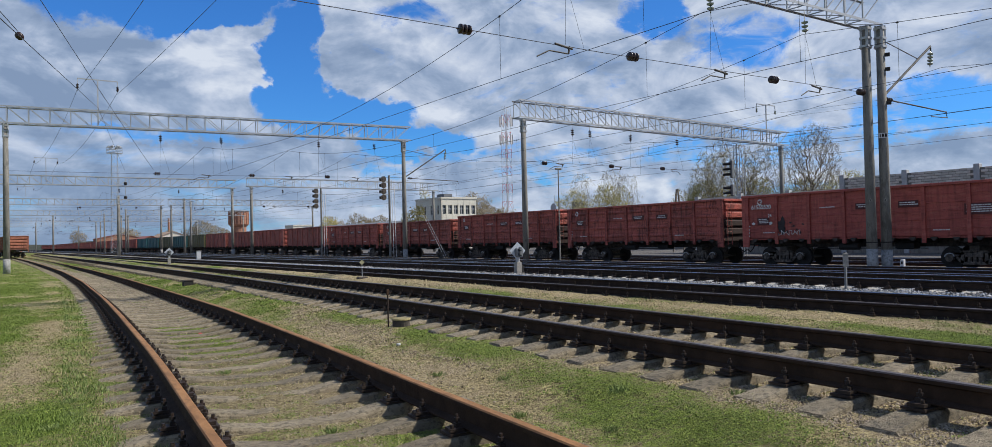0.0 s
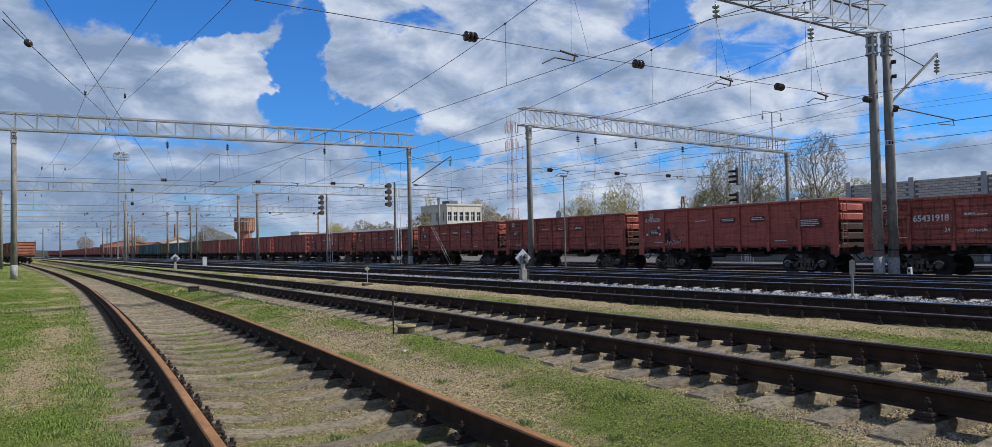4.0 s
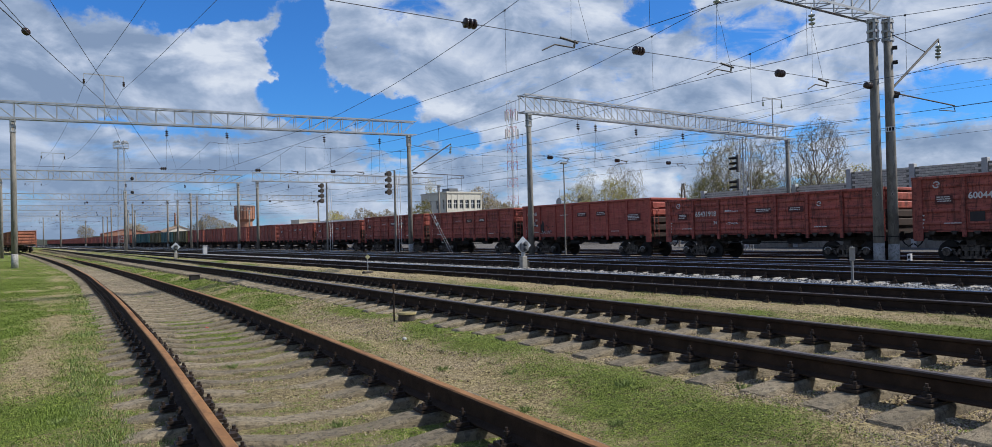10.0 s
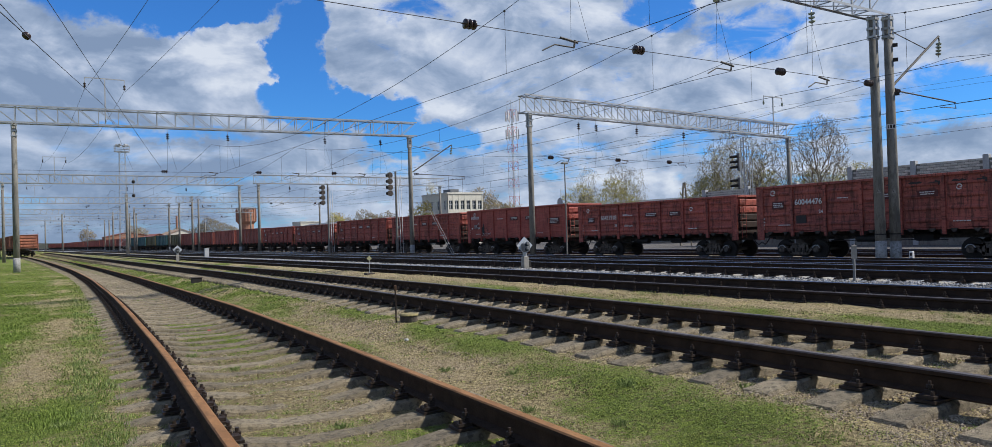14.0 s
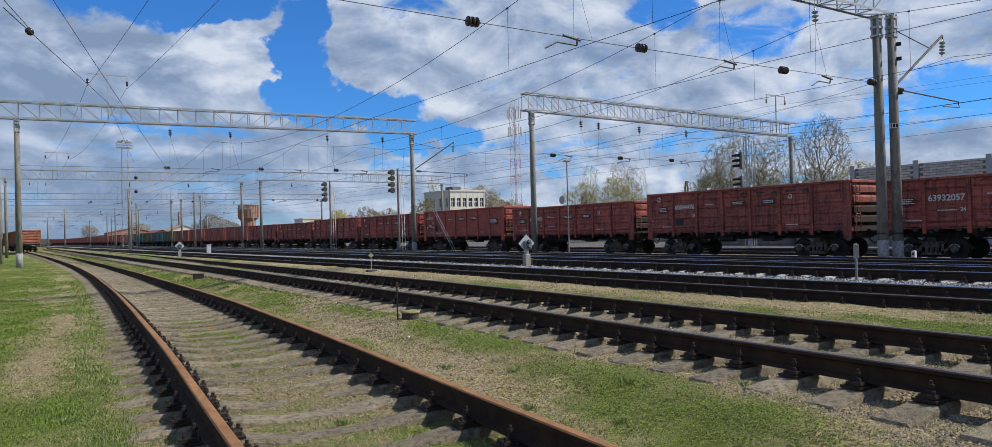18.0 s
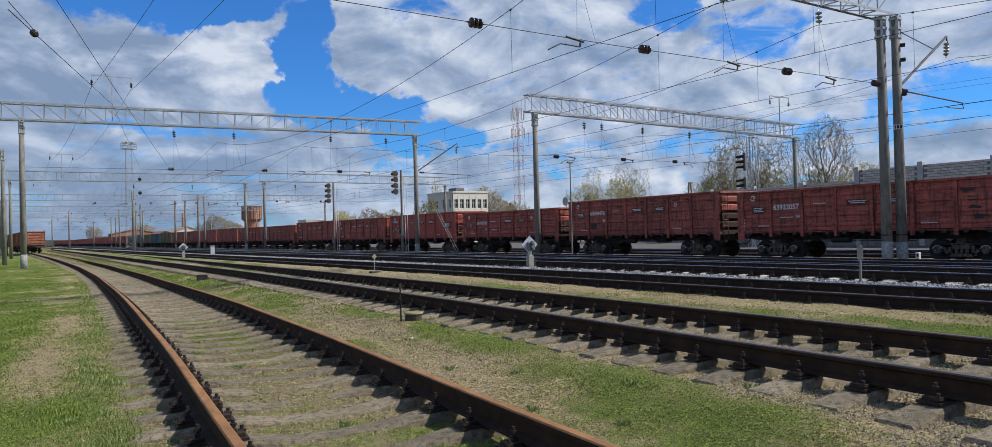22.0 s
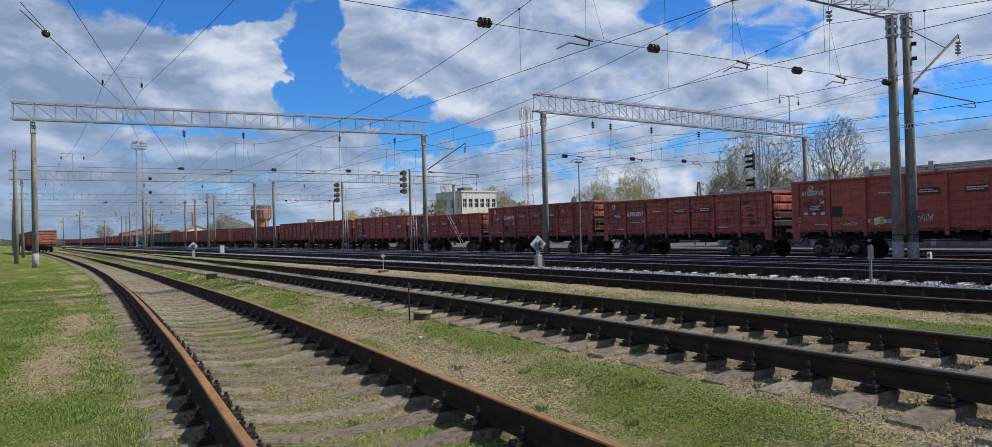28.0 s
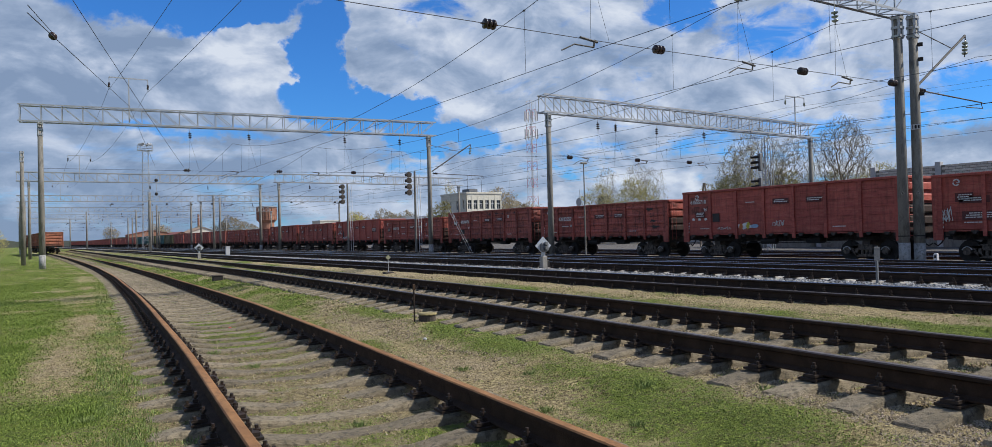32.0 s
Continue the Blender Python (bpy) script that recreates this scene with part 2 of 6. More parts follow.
def wagon_paint(name, bright, dull, wear):
    """Faded oxide paint: broad sun-bleached patches, rubbed bands along the side, chips, and runs of soot."""
    m = bpy.data.materials.new(name)
    m.use_nodes = True
    n = Nodes(m.node_tree)
    out = n.add("ShaderNodeOutputMaterial")
    b = n.add("ShaderNodeBsdfPrincipled")
    n.link(b.outputs[0], out.inputs[0])
    info = n.add("ShaderNodeObjectInfo")
    shift = n.add("ShaderNodeVectorMath", operation="ADD")
    n.link(n.add("ShaderNodeTexCoord").outputs["Object"], shift.inputs[0])
    n.link(n.math("MULTIPLY", info.outputs["Random"], 41.0), shift.inputs[1])
    vec = shift.outputs[0]
    broad = n.noise(vec, 0.9, 6.0, 0.6, 0.4)
    rub = n.noise(n.stretch(vec, 1.0, 0.45, 3.0), 3.2, 8.0, 0.68)
    runs = n.noise(n.stretch(vec, 1.0, 2.6, 0.3), 2.6, 7.0, 0.65)
    chip = n.noise(vec, 11.0, 8.0, 0.72)
    grain = n.noise(vec, 60.0, 3.0, 0.6)
    col = n.mix(n.ramp(broad, [(0.36, 0.0), (0.62, 1.0)]), bright, dull)
    col = n.mix(n.math("MULTIPLY", n.ramp(rub, [(0.40, 1.0), (0.47, 0.0)]), 0.35), col, (0.52, 0.18, 0.13))
    col = n.mix(n.math("MULTIPLY", n.ramp(runs, [(0.50, 0.0), (0.60, 1.0)]), 0.70 * wear), col, (0.085, 0.035, 0.028))
    col = n.mix(n.math("MULTIPLY", n.ramp(rub, [(0.55, 0.0), (0.60, 1.0)]), 0.6 * wear), col, (0.065, 0.028, 0.023))
    col = n.mix(n.math("MULTIPLY", n.ramp(chip, [(0.585, 0.0), (0.625, 1.0)]), 0.85 * wear), col, (0.045, 0.024, 0.02))
    col = n.mix(n.math("MULTIPLY", n.ramp(chip, [(0.33, 1.0), (0.37, 0.0)]), 0.5 * wear), col, (0.46, 0.25, 0.19))
    hsv = n.add("ShaderNodeHueSaturation")
    n.link(col, hsv.inputs["Color"])
    n.link(n.math("ADD", 0.9, n.math("MULTIPLY", info.outputs["Random"], 0.2)), hsv.inputs["Value"])
    n.link(hsv.outputs[0], b.inputs["Base Color"])
    n.link(n.math("ADD", 0.5, n.math("MULTIPLY", broad, 0.3)), b.inputs["Roughness"])
    b.inputs["Specular IOR Level"].default_value = 0.35
    bp = n.add("ShaderNodeBump", in_Strength=0.35, in_Distance=0.02)
    n.link(n.math("ADD", n.math("ADD", rub, n.math("MULTIPLY", grain, 0.15)), n.math("MULTIPLY", chip, 0.5)), bp.inputs["Height"])
    n.link(bp.outputs[0], b.inputs["Normal"])
    return m


WAGON_RED = wagon_paint("faded red oxide wagon paint", (0.47, 0.108, 0.080), (0.31, 0.080, 0.062), 1.0)
WAGON_CLEAN = wagon_paint("red oxide wagon paint", (0.46, 0.104, 0.079), (0.36, 0.084, 0.066), 0.45)
WAGON_BROWN = wagon_paint("brown rusted wagon paint", (0.42, 0.105, 0.078), (0.27, 0.076, 0.060), 1.0)
# paler than the panels: light caught by far ribs, put into their colour
WAGON_LIT_RIB = wagon_paint("lit-rib oxide paint", (0.58, 0.19, 0.14), (0.42, 0.13, 0.10), 0.6)
WAGON_RUST = wagon_paint("orange-brown rusted wagon paint", (0.44, 0.165, 0.095), (0.30, 0.115, 0.07), 0.8)
WAGON_TEAL = material("teal wagon paint", (0.035, 0.16, 0.17), (0.03, 0.12, 0.13), 1.0, 0.6, 0, 0.1, 30, (0.07, 0.05, 0.04), 0.5, 0.15)
WAGON_OLIVE = material("olive wagon paint", (0.16, 0.15, 0.055), (0.12, 0.11, 0.05), 1.0, 0.6, 0, 0.1, 30, (0.07, 0.05, 0.04), 0.5, 0.15)
FRAME_DUST = material("dusty cast bogie steel", (0.045, 0.038, 0.034), (0.25, 0.205, 0.165), 7, 0.85, 0.1, 0.3, 40)
DARK_END = material("dark end paint", (0.045, 0.022, 0.018), (0.025, 0.015, 0.013), 2.5, 0.85, 0, 0.2, 40)
REPAINT = material("dark repainted stencil panel", (0.135, 0.036, 0.032), (0.10, 0.030, 0.027), 3, 0.7, 0, 0.1, 40)
UNDER = material("sooty underframe", (0.040, 0.034, 0.030), (0.12, 0.097, 0.08), 5, 0.8, 0.1, 0.2, 40)
SOOT = material("dark blackened paint", (0.035, 0.03, 0.03), (0.05, 0.04, 0.04), 4, 0.7, 0, 0.1, 40)
SPRAY_ORANGE = material("orange spray paint", (0.6, 0.18, 0.04), (0.5, 0.14, 0.04), 5, 0.7, 0, 0, 40)
SPRAY_YELLOW = material("yellow spray paint", (0.65, 0.55, 0.06), (0.55, 0.45, 0.06), 5, 0.7, 0, 0, 40)
SPRAY_BLUE = material("pale blue spray paint", (0.35, 0.5, 0.66), (0.3, 0.42, 0.58), 5, 0.7, 0, 0, 40)
CHALK = material("white stencil paint", (0.85, 0.84, 0.82), (0.66, 0.64, 0.62), 6, 0.8, 0, 0.0, 60)
ARM = material("weathered steel tube", (0.10, 0.095, 0.09), (0.07, 0.065, 0.06), 5, 0.7, 0.3, 0.1, 40)
BARK = material("grey-brown bark", (0.30, 0.25, 0.19), (0.19, 0.155, 0.12), 5, 0.95, 0, 0.6, 30, None, 0, 0, (1, 1, 0.3))
BIRCH = material("birch bark", (0.55, 0.53, 0.48), (0.40, 0.38, 0.34), 4, 0.9, 0, 0.3, 20, (0.06, 0.055, 0.05), 0.8, 0, (1, 1, 3))
LEAF = material("young spring leaves", (0.62, 0.57, 0.27), (0.48, 0.45, 0.2), 0.8, 0.7, 0, 0, 5)
LEAF_PALE = material("pale hanging catkins", (0.74, 0.67, 0.42), (0.60, 0.54, 0.32), 0.8, 0.7, 0, 0, 5)
LEAF_YELLOW = material("yellow-green catkins", (0.46, 0.41, 0.13), (0.36, 0.34, 0.10), 0.8, 0.7, 0, 0, 5)
BLOCK = material("grey split-face block", (0.68, 0.64, 0.57), (0.54, 0.50, 0.45), 2, 0.95, 0, 0.6, 25, (0.76, 0.72, 0.66), 0.5, 0.15)
POST_PALE = material("pale concrete post", (0.50, 0.51, 0.52), (0.42, 0.43, 0.44), 2, 0.9, 0, 0.2, 30)
PLASTER = material("cream wall plaster", (0.80, 0.77, 0.66), (0.72, 0.69, 0.59), 1.2, 0.9, 0, 0.1, 20, (0.4, 0.36, 0.3), 0.3)
BRICK_RED = material("red brick", (0.44, 0.22, 0.14), (0.33, 0.16, 0.105), 1.5, 0.95, 0, 0.3, 12, (0.20, 0.13, 0.10), 0.5)
ROOF_GREY = material("grey sheet roof", (0.22, 0.23, 0.24), (0.16, 0.17, 0.18), 1, 0.7, 0.2, 0.1, 20)
ROOF_RED = material("rust-red sheet roof", (0.32, 0.10, 0.07), (0.25, 0.08, 0.055), 1, 0.7, 0, 0.1, 20)
GLASS_DARK = material("dark window glass", (0.03, 0.04, 0.05), (0.05, 0.06, 0.07), 2, 0.12, 0, 0, 10)
PAINT_RED = material("red mast paint", (0.55, 0.06, 0.045), (0.45, 0.06, 0.05), 2, 0.6, 0, 0, 20)
PAINT_WHITE = material("white mast paint", (0.74, 0.74, 0.75), (0.66, 0.66, 0.68), 2, 0.6, 0, 0, 20)
PAINT_YELLOW = material("yellow enamel", (0.74, 0.68, 0.36), (0.6, 0.55, 0.3), 6, 0.6, 0, 0, 30)


def ground_material():
    """Spring yard ground: short grass, dead straw, bare sandy soil, grey ballast towards the main lines."""
    m = bpy.data.materials.new("yard ground")
    m.use_nodes = True
    n = Nodes(m.node_tree)
    out = n.add("ShaderNodeOutputMaterial")
    b = n.add("ShaderNodeBsdfPrincipled")
    n.link(b.outputs[0], out.inputs[0])
    pos = n.add("ShaderNodeNewGeometry").outputs["Position"]
    sep = n.add("ShaderNodeSeparateXYZ")
    n.link(pos, sep.inputs[0])
    x, y, _ = sep.outputs
    lush = n.add("ShaderNodeAttribute")
    lush.attribute_name = "lush"
    dark_bed = n.add("ShaderNodeAttribute")
    dark_bed.attribute_name = "dark_bed"
    big = n.noise(pos, 0.7, 6.0, 0.62, 0.3)
    mid = n.noise(pos, 3.2, 7.0, 0.68, 0.2)
    fine = n.noise(pos, 24.0, 6.0, 0.75)
    tiny = n.noise(pos, 110.0, 4.0, 0.75)
    cells = n.add("ShaderNodeTexVoronoi", in_Scale=42.0)
    n.link(pos, cells.inputs["Vector"])
    grit = n.add("ShaderNodeSeparateColor")
    n.link(cells.outputs["Color"], grit.inputs[0])
    green = n.mix(n.ramp(n.math("ADD", n.math("MULTIPLY", fine, 0.5), n.math("MULTIPLY", tiny, 0.5)), [(0.44, 0.0), (0.56, 1.0)]), (0.035, 0.065, 0.010), (0.185, 0.255, 0.038))
    green = n.mix(n.ramp(mid, [(0.45, 0.0), (0.75, 0.6)]), green, (0.17, 0.155, 0.055))
    straw = n.mix(n.ramp(fine, [(0.42, 0.0), (0.58, 1.0)]), (0.11, 0.085, 0.044), (0.52, 0.43, 0.22))
    soil = n.mix(n.ramp(tiny, [(0.43, 0.0), (0.58, 1.0)]), (0.12, 0.090, 0.052), (0.53, 0.425, 0.26))
    soil = n.mix(n.math("MULTIPLY", n.ramp(grit.outputs[0], [(0.45, 0.0), (1.0, 1.0)]), 0.75), soil, n.mix(grit.outputs[1], (0.10, 0.075, 0.045), (0.66, 0.55, 0.38)))
    stone = n.mix(n.ramp(tiny, [(0.38, 0.0), (0.62, 1.0)]), (0.05, 0.049, 0.048), (0.47, 0.465, 0.46))
    dry = n.mix(n.ramp(n.math("ADD", n.math("MULTIPLY", mid, 0.6), n.math("MULTIPLY", big, 0.4)), [(0.42, 0.0), (0.58, 1.0)]), straw, soil)
    dry = n.mix(n.math("MULTIPLY", dark_bed.outputs["Fac"], n.ramp(fine, [(0.35, 1.0), (0.65, 0.55)])), dry, (0.105, 0.085, 0.045))
    field = n.math("ADD", n.math("MULTIPLY", n.math("SUBTRACT", mid, 0.5), 1.3), n.math("MULTIPLY", n.math("SUBTRACT", fine, 0.5), 1.7))
    field = n.math("ADD", field, n.math("MULTIPLY", n.math("SUBTRACT", big, 0.56), 1.5))
    grass = n.ramp(n.math("ADD", lush.outputs["Fac"], field), [(0.34, 0.0), (0.6, 0.85), (0.9, 1.0)])
    col = n.mix(grass, dry, green)
    edge = n.add("ShaderNodeMapRange", interpolation_type="SMOOTHSTEP")
    n.link(n.math("ADD", x, n.math("MULTIPLY", n.math("SUBTRACT", mid, 0.5), 0.8)), edge.inputs[0])
    edge.inputs[1].default_value, edge.inputs[2].default_value = 10.7, 11.5
    oily = n.add("ShaderNodeMapRange", interpolation_type="SMOOTHSTEP")
    n.link(x, oily.inputs[0])
    oily.inputs[1].default_value, oily.inputs[2].default_value = 20.5, 24.0
    stone = n.mix(n.math("MULTIPLY", oily.outputs[0], 0.75), stone, n.mix(fine, (0.035, 0.030, 0.026), (0.12, 0.105, 0.09)))
    col = n.mix(edge.outputs[0], col, stone)
    n.link(col, b.inputs["Base Color"])
    b.inputs["Roughness"].default_value = 0.97
    b.inputs["Specular IOR Level"].default_value = 0.15
    bp = n.add("ShaderNodeBump", in_Strength=0.9, in_Distance=0.04)
    n.link(n.math("ADD", n.math("ADD", fine, n.math("MULTIPLY", tiny, 0.5)), mid), bp.inputs["Height"])
    n.link(bp.outputs[0], b.inputs["Normal"])
    return m


GROUND = ground_material()


# ---- mesh helpers ----
class Geo:
    """Collects corners and faces for one mesh."""

    def __init__(self):
        self.v, self.f = [], []

    def box(self, x0, x1, y0, y1, z0, z1, m=None, bevel=0.0):
        k = len(self.v)
        if bevel:
            e = bevel
            pts = []
            for z, i in ((z0, e), (z0 + e, 0), (z1 - e, 0), (z1, e)):
                pts += [(x0 + i, y0 + i, z), (x1 - i, y0 + i, z), (x1 - i, y1 - i, z), (x0 + i, y1 - i, z)]
            fs = [(3, 2, 1, 0), (12, 13, 14, 15)]
            for r in range(3):
                for s in range(4):
                    a, b = r * 4 + s, r * 4 + (s + 1) % 4
                    fs.append((a, b, b + 4, a + 4))
        else:
            pts = [(x0, y0, z0), (x1, y0, z0), (x1, y1, z0), (x0, y1, z0), (x0, y0, z1), (x1, y0, z1), (x1, y1, z1), (x0, y1, z1)]
            fs = [(3, 2, 1, 0), (4, 5, 6, 7), (0, 1, 5, 4), (1, 2, 6, 5), (2, 3, 7, 6), (3, 0, 4, 7)]
        self.v += [m @ Vector(p) for p in pts] if m else [Vector(p) for p in pts]
        self.f += [tuple(k + i for i in f) for f in fs]
        return self

    def bar(self, p, q, w, h=None):
        """A square bar from p to q."""
        p, q = Vector(p), Vector(q)
        d = q - p
        L = d.length
        m = Matrix.Translation(p) @ d.to_track_quat("Y", "Z").to_matrix().to_4x4()
        h = h or w
        return self.box(-w / 2, w / 2, 0, L, -h / 2, h / 2, m)

    def tube(self, pts, radii, seg=6, caps=True):
        """A round tube through pts; radii a number or one for each point."""
        pts = [Vector(p) for p in pts]
        if not hasattr(radii, "__len__"):
            radii = [radii] * len(pts)
        k = len(self.v)
        for i, p in enumerate(pts):
            d = (pts[min(i + 1, len(pts) - 1)] - pts[max(i - 1, 0)])
            q = d.to_track_quat("Z", "Y")
            for s in range(seg):
                a = 2 * math.pi * s / seg
                self.v.append(p + q @ Vector((radii[i] * math.cos(a), radii[i] * math.sin(a), 0)))
        for i in range(len(pts) - 1):
            for s in range(seg):
                a, b = k + i * seg + s, k + i * seg + (s + 1) % seg
                self.f.append((a, b, b + seg, a + seg))
        if caps:
            self.f.append(tuple(k + s for s in reversed(range(seg))))
            self.f.append(tuple(k + (len(pts) - 1) * seg + s for s in range(seg)))
        return self

    def sweep(self, profile, path, close=True):
        """A closed profile (across, up) swept along path points (x, y, z)."""
        k, n = len(self.v), len(profile)
        for i, p in enumerate(path):
            a, b = Vector(path[max(i - 1, 0)]), Vector(path[min(i + 1, len(path) - 1)])
            d = (b - a).normalized()
            side = Vector((d.y, -d.x, 0)).normalized()
            for u, w in profile:
                self.v.append(Vector(p) + side * u + Vector((0, 0, w)))
        for i in range(len(path) - 1):
            for s in range(n):
                a, b = k + i * n + s, k + i * n + (s + 1) % n
                self.f.append((a, b, b + n, a + n))
        if close:
            self.f.append(tuple(k + s for s in reversed(range(n))))
            self.f.append(tuple(k + (len(path) - 1) * n + s for s in range(n)))
        return self

    def poly(self, pts, y0, y1, m=None):
        """A flat outline (x, z) given thickness from y0 to y1."""
        k, n = len(self.v), len(pts)
        vs = [Vector((x, y0, z)) for x, z in pts] + [Vector((x, y1, z)) for x, z in pts]
        self.v += [m @ p for p in vs] if m else vs
        self.f.append(tuple(k + i for i in range(n)))
        self.f.append(tuple(k + n + i for i in reversed(range(n))))
        for i in range(n):
            j = (i + 1) % n
            self.f.append((k + i, k + n + i, k + n + j, k + j))
        return self

    def ball(self, c, r, seg=8, rings=5, sz=1.0):
        k = len(self.v)
        c = Vector(c)
        for i in range(rings + 1):
            t = math.pi * i / rings
            for s in range(seg):
                a = 2 * math.pi * s / seg
                self.v.append(c + Vector((r * math.sin(t) * math.cos(a), r * math.sin(t) * math.sin(a), r * sz * math.cos(t))))
        for i in range(rings):
            for s in range(seg):
                a, b = k + i * seg + s, k + i * seg + (s + 1) % seg
                self.f.append((a, a + seg, b + seg, b))
        return self

    def mesh(self, name, mat, smooth=False):
        me = bpy.data.meshes.new(name)
        me.from_pydata([tuple(p) for p in self.v], [], self.f)
        for one in (mat if isinstance(mat, (list, tuple)) else [mat]):
            me.materials.append(one)
        if smooth:
            me.shade_smooth()
        me.update()
        return me


def part(name, geo, mat, parent, label="", smooth=False):
    """One mesh object under a thing or a part; geo may be a finished mesh."""
    ob = new(name, geo if isinstance(geo, bpy.types.Mesh) else geo.mesh(name, mat, smooth))
    ob.parent = parent
    return tagged(ob, label)


def thing(name, label, category, group="", at=None, kind=""):
    ob = new(name)
    ob.empty_display_size = 0.2
    if at is not None:
        ob.matrix_world = at if isinstance(at, Matrix) else Matrix.Translation(at)
    return tagged(ob, label, category, group, kind)


def lerp(a, b, t):
    return a + (b - a) * t


def drop(x, y):
    """How far the ground along the siding falls away beyond the camera."""
    return -0.5 * (1 - math.exp(-max(0.0, y - 13) / 34)) * max(0.0, min(1.0, (9.0 - x) / 4.5))


def curve_x(stops, y):
    """Smooth line through (x, y) stops, read at y."""
    ys = [s[1] for s in stops]
    if y <= ys[0]:
        (x0, y0), (x1, y1) = stops[0], stops[1]
        return x0 + (x1 - x0) / (y1 - y0) * (y - y0)
    if y >= ys[-1]:
        return stops[-1][0]
    i = max(k for k in range(len(ys)) if ys[k] <= y)
    p1, p2 = stops[i], stops[min(i + 1, len(ys) - 1)]
    p0, p3 = stops[max(i - 1, 0)], stops[min(i + 2, len(ys) - 1)]
    t = (y - p1[1]) / (p2[1] - p1[1])
    m1 = (p2[0] - p0[0]) / (p2[1] - p0[1]) * (p2[1] - p1[1])
    m2 = (p3[0] - p1[0]) / (p3[1] - p1[1]) * (p2[1] - p1[1])
    return (2 * t**3 - 3 * t**2 + 1) * p1[0] + (t**3 - 2 * t**2 + t) * m1 + (-2 * t**3 + 3 * t**2) * p2[0] + (t**3 - t**2) * m2


# ---- the yard ----
T1 = [(1.50, 0), (1.83, 4), (2.20, 8), (2.53, 12.2), (3.03, 18.4), (3.42, 24), (4.10, 35), (4.80, 53), (5.30, 88), (5.40, 130)]
T2 = [(5.62, 0), (5.80, 3), (6.15, 8), (6.36, 12), (6.66, 16), (7.15, 24), (7.42, 33), (7.68, 45), (7.97, 62), (8.4, 110), (8.9, 180)]
STRAIGHT = {"T3": 10.17, "T4": 14.45, "T5": 20.0, "T6": 25.8, "T7": 33.75, "T8": 39.4, "T9": 44.8}
RAIL_BASE = {"T1": 0.25, "T2": 0.38, "T3": 0.40, "T4": 0.43, "T5": 0.24, "T6": 0.02, "T7": -0.38, "T8": -0.38, "T9": -0.38}
PROFILE = [(-60, 0.0), (3.2, 0.0), (4.1, 0.118), (4.5, 0.124), (5.0, 0.124), (7.0, 0.130), (7.6, 0.18), (8.6, 0.225), (9.25, 0.25), (9.6, 0.225), (10.7, 0.225), (11.2, 0.26), (11.6, 0.292), (12.7, 0.284), (13.0, 0.172), (13.7, 0.17), (16.0, 0.22), (17.5, 0.2), (20, 0.03), (26, -0.20), (33, -0.60), (70, -0.60)]


T1_LINE = [curve_x(T1, i * 0.05) for i in range(2601)]


def siding_x(y):
    return T1_LINE[int(min(max(y, 0), 130) * 20)]


def terrain(x, y):
    bend = siding_x(y) - 1.7
    u = x - bend * max(0.0, min(1.0, (9.0 - x) / 5.0))
    for (a, za), (b, zb) in zip(PROFILE, PROFILE[1:]):
        if u <= b:
            t = max(0.0, (u - a) / (b - a))
            z = lerp(za, zb, t * t * (3 - 2 * t)) + drop(x, y)
            far = max(0.0, min(1.0, (y - 9) / 7))
            if 7.4 < u < 9.6:  # sand banked up against the running line
                z += 0.05 * far * min(1.0, (u - 7.4) / 1.2, (9.6 - u) / 0.25)
            elif 4.6 < u < 7.4:
                z -= 0.05 * far * max(0.0, min(1.0, (27 - y) / 8)) * min(1.0, (u - 4.6) / 0.5, (7.4 - u) / 0.4)
            off = abs(u - 1.7)  # the bed of the siding lies a little lower
            if off < 1.1:
                z += (0.001 - 0.024 * far) * min(1.0, (1.1 - off) / 0.4)
            elif u < 1.7:  # turf has crept up to the sleeper ends
                z += 0.03 * min(1.0, (off - 1.1) / 0.25) * math.exp(-max(0.0, off - 1.6) / 1.5)
            return z
    return PROFILE[-1][1] + drop(x, y)


def ground_z(x, y):
    """The surface itself, with its small unevenness near the path."""
    z = terrain(x, y)
    if -7 < x < 16 and -2 < y < 32:
        z += (0.022 * noise.noise((x * 1.3, y * 1.3, 0)) + 0.012 * noise.noise((x * 4, y * 4, 3))) * min(1.0, (32 - y) / 10, (x + 7) / 2, (16 - x) / 3)
    return z


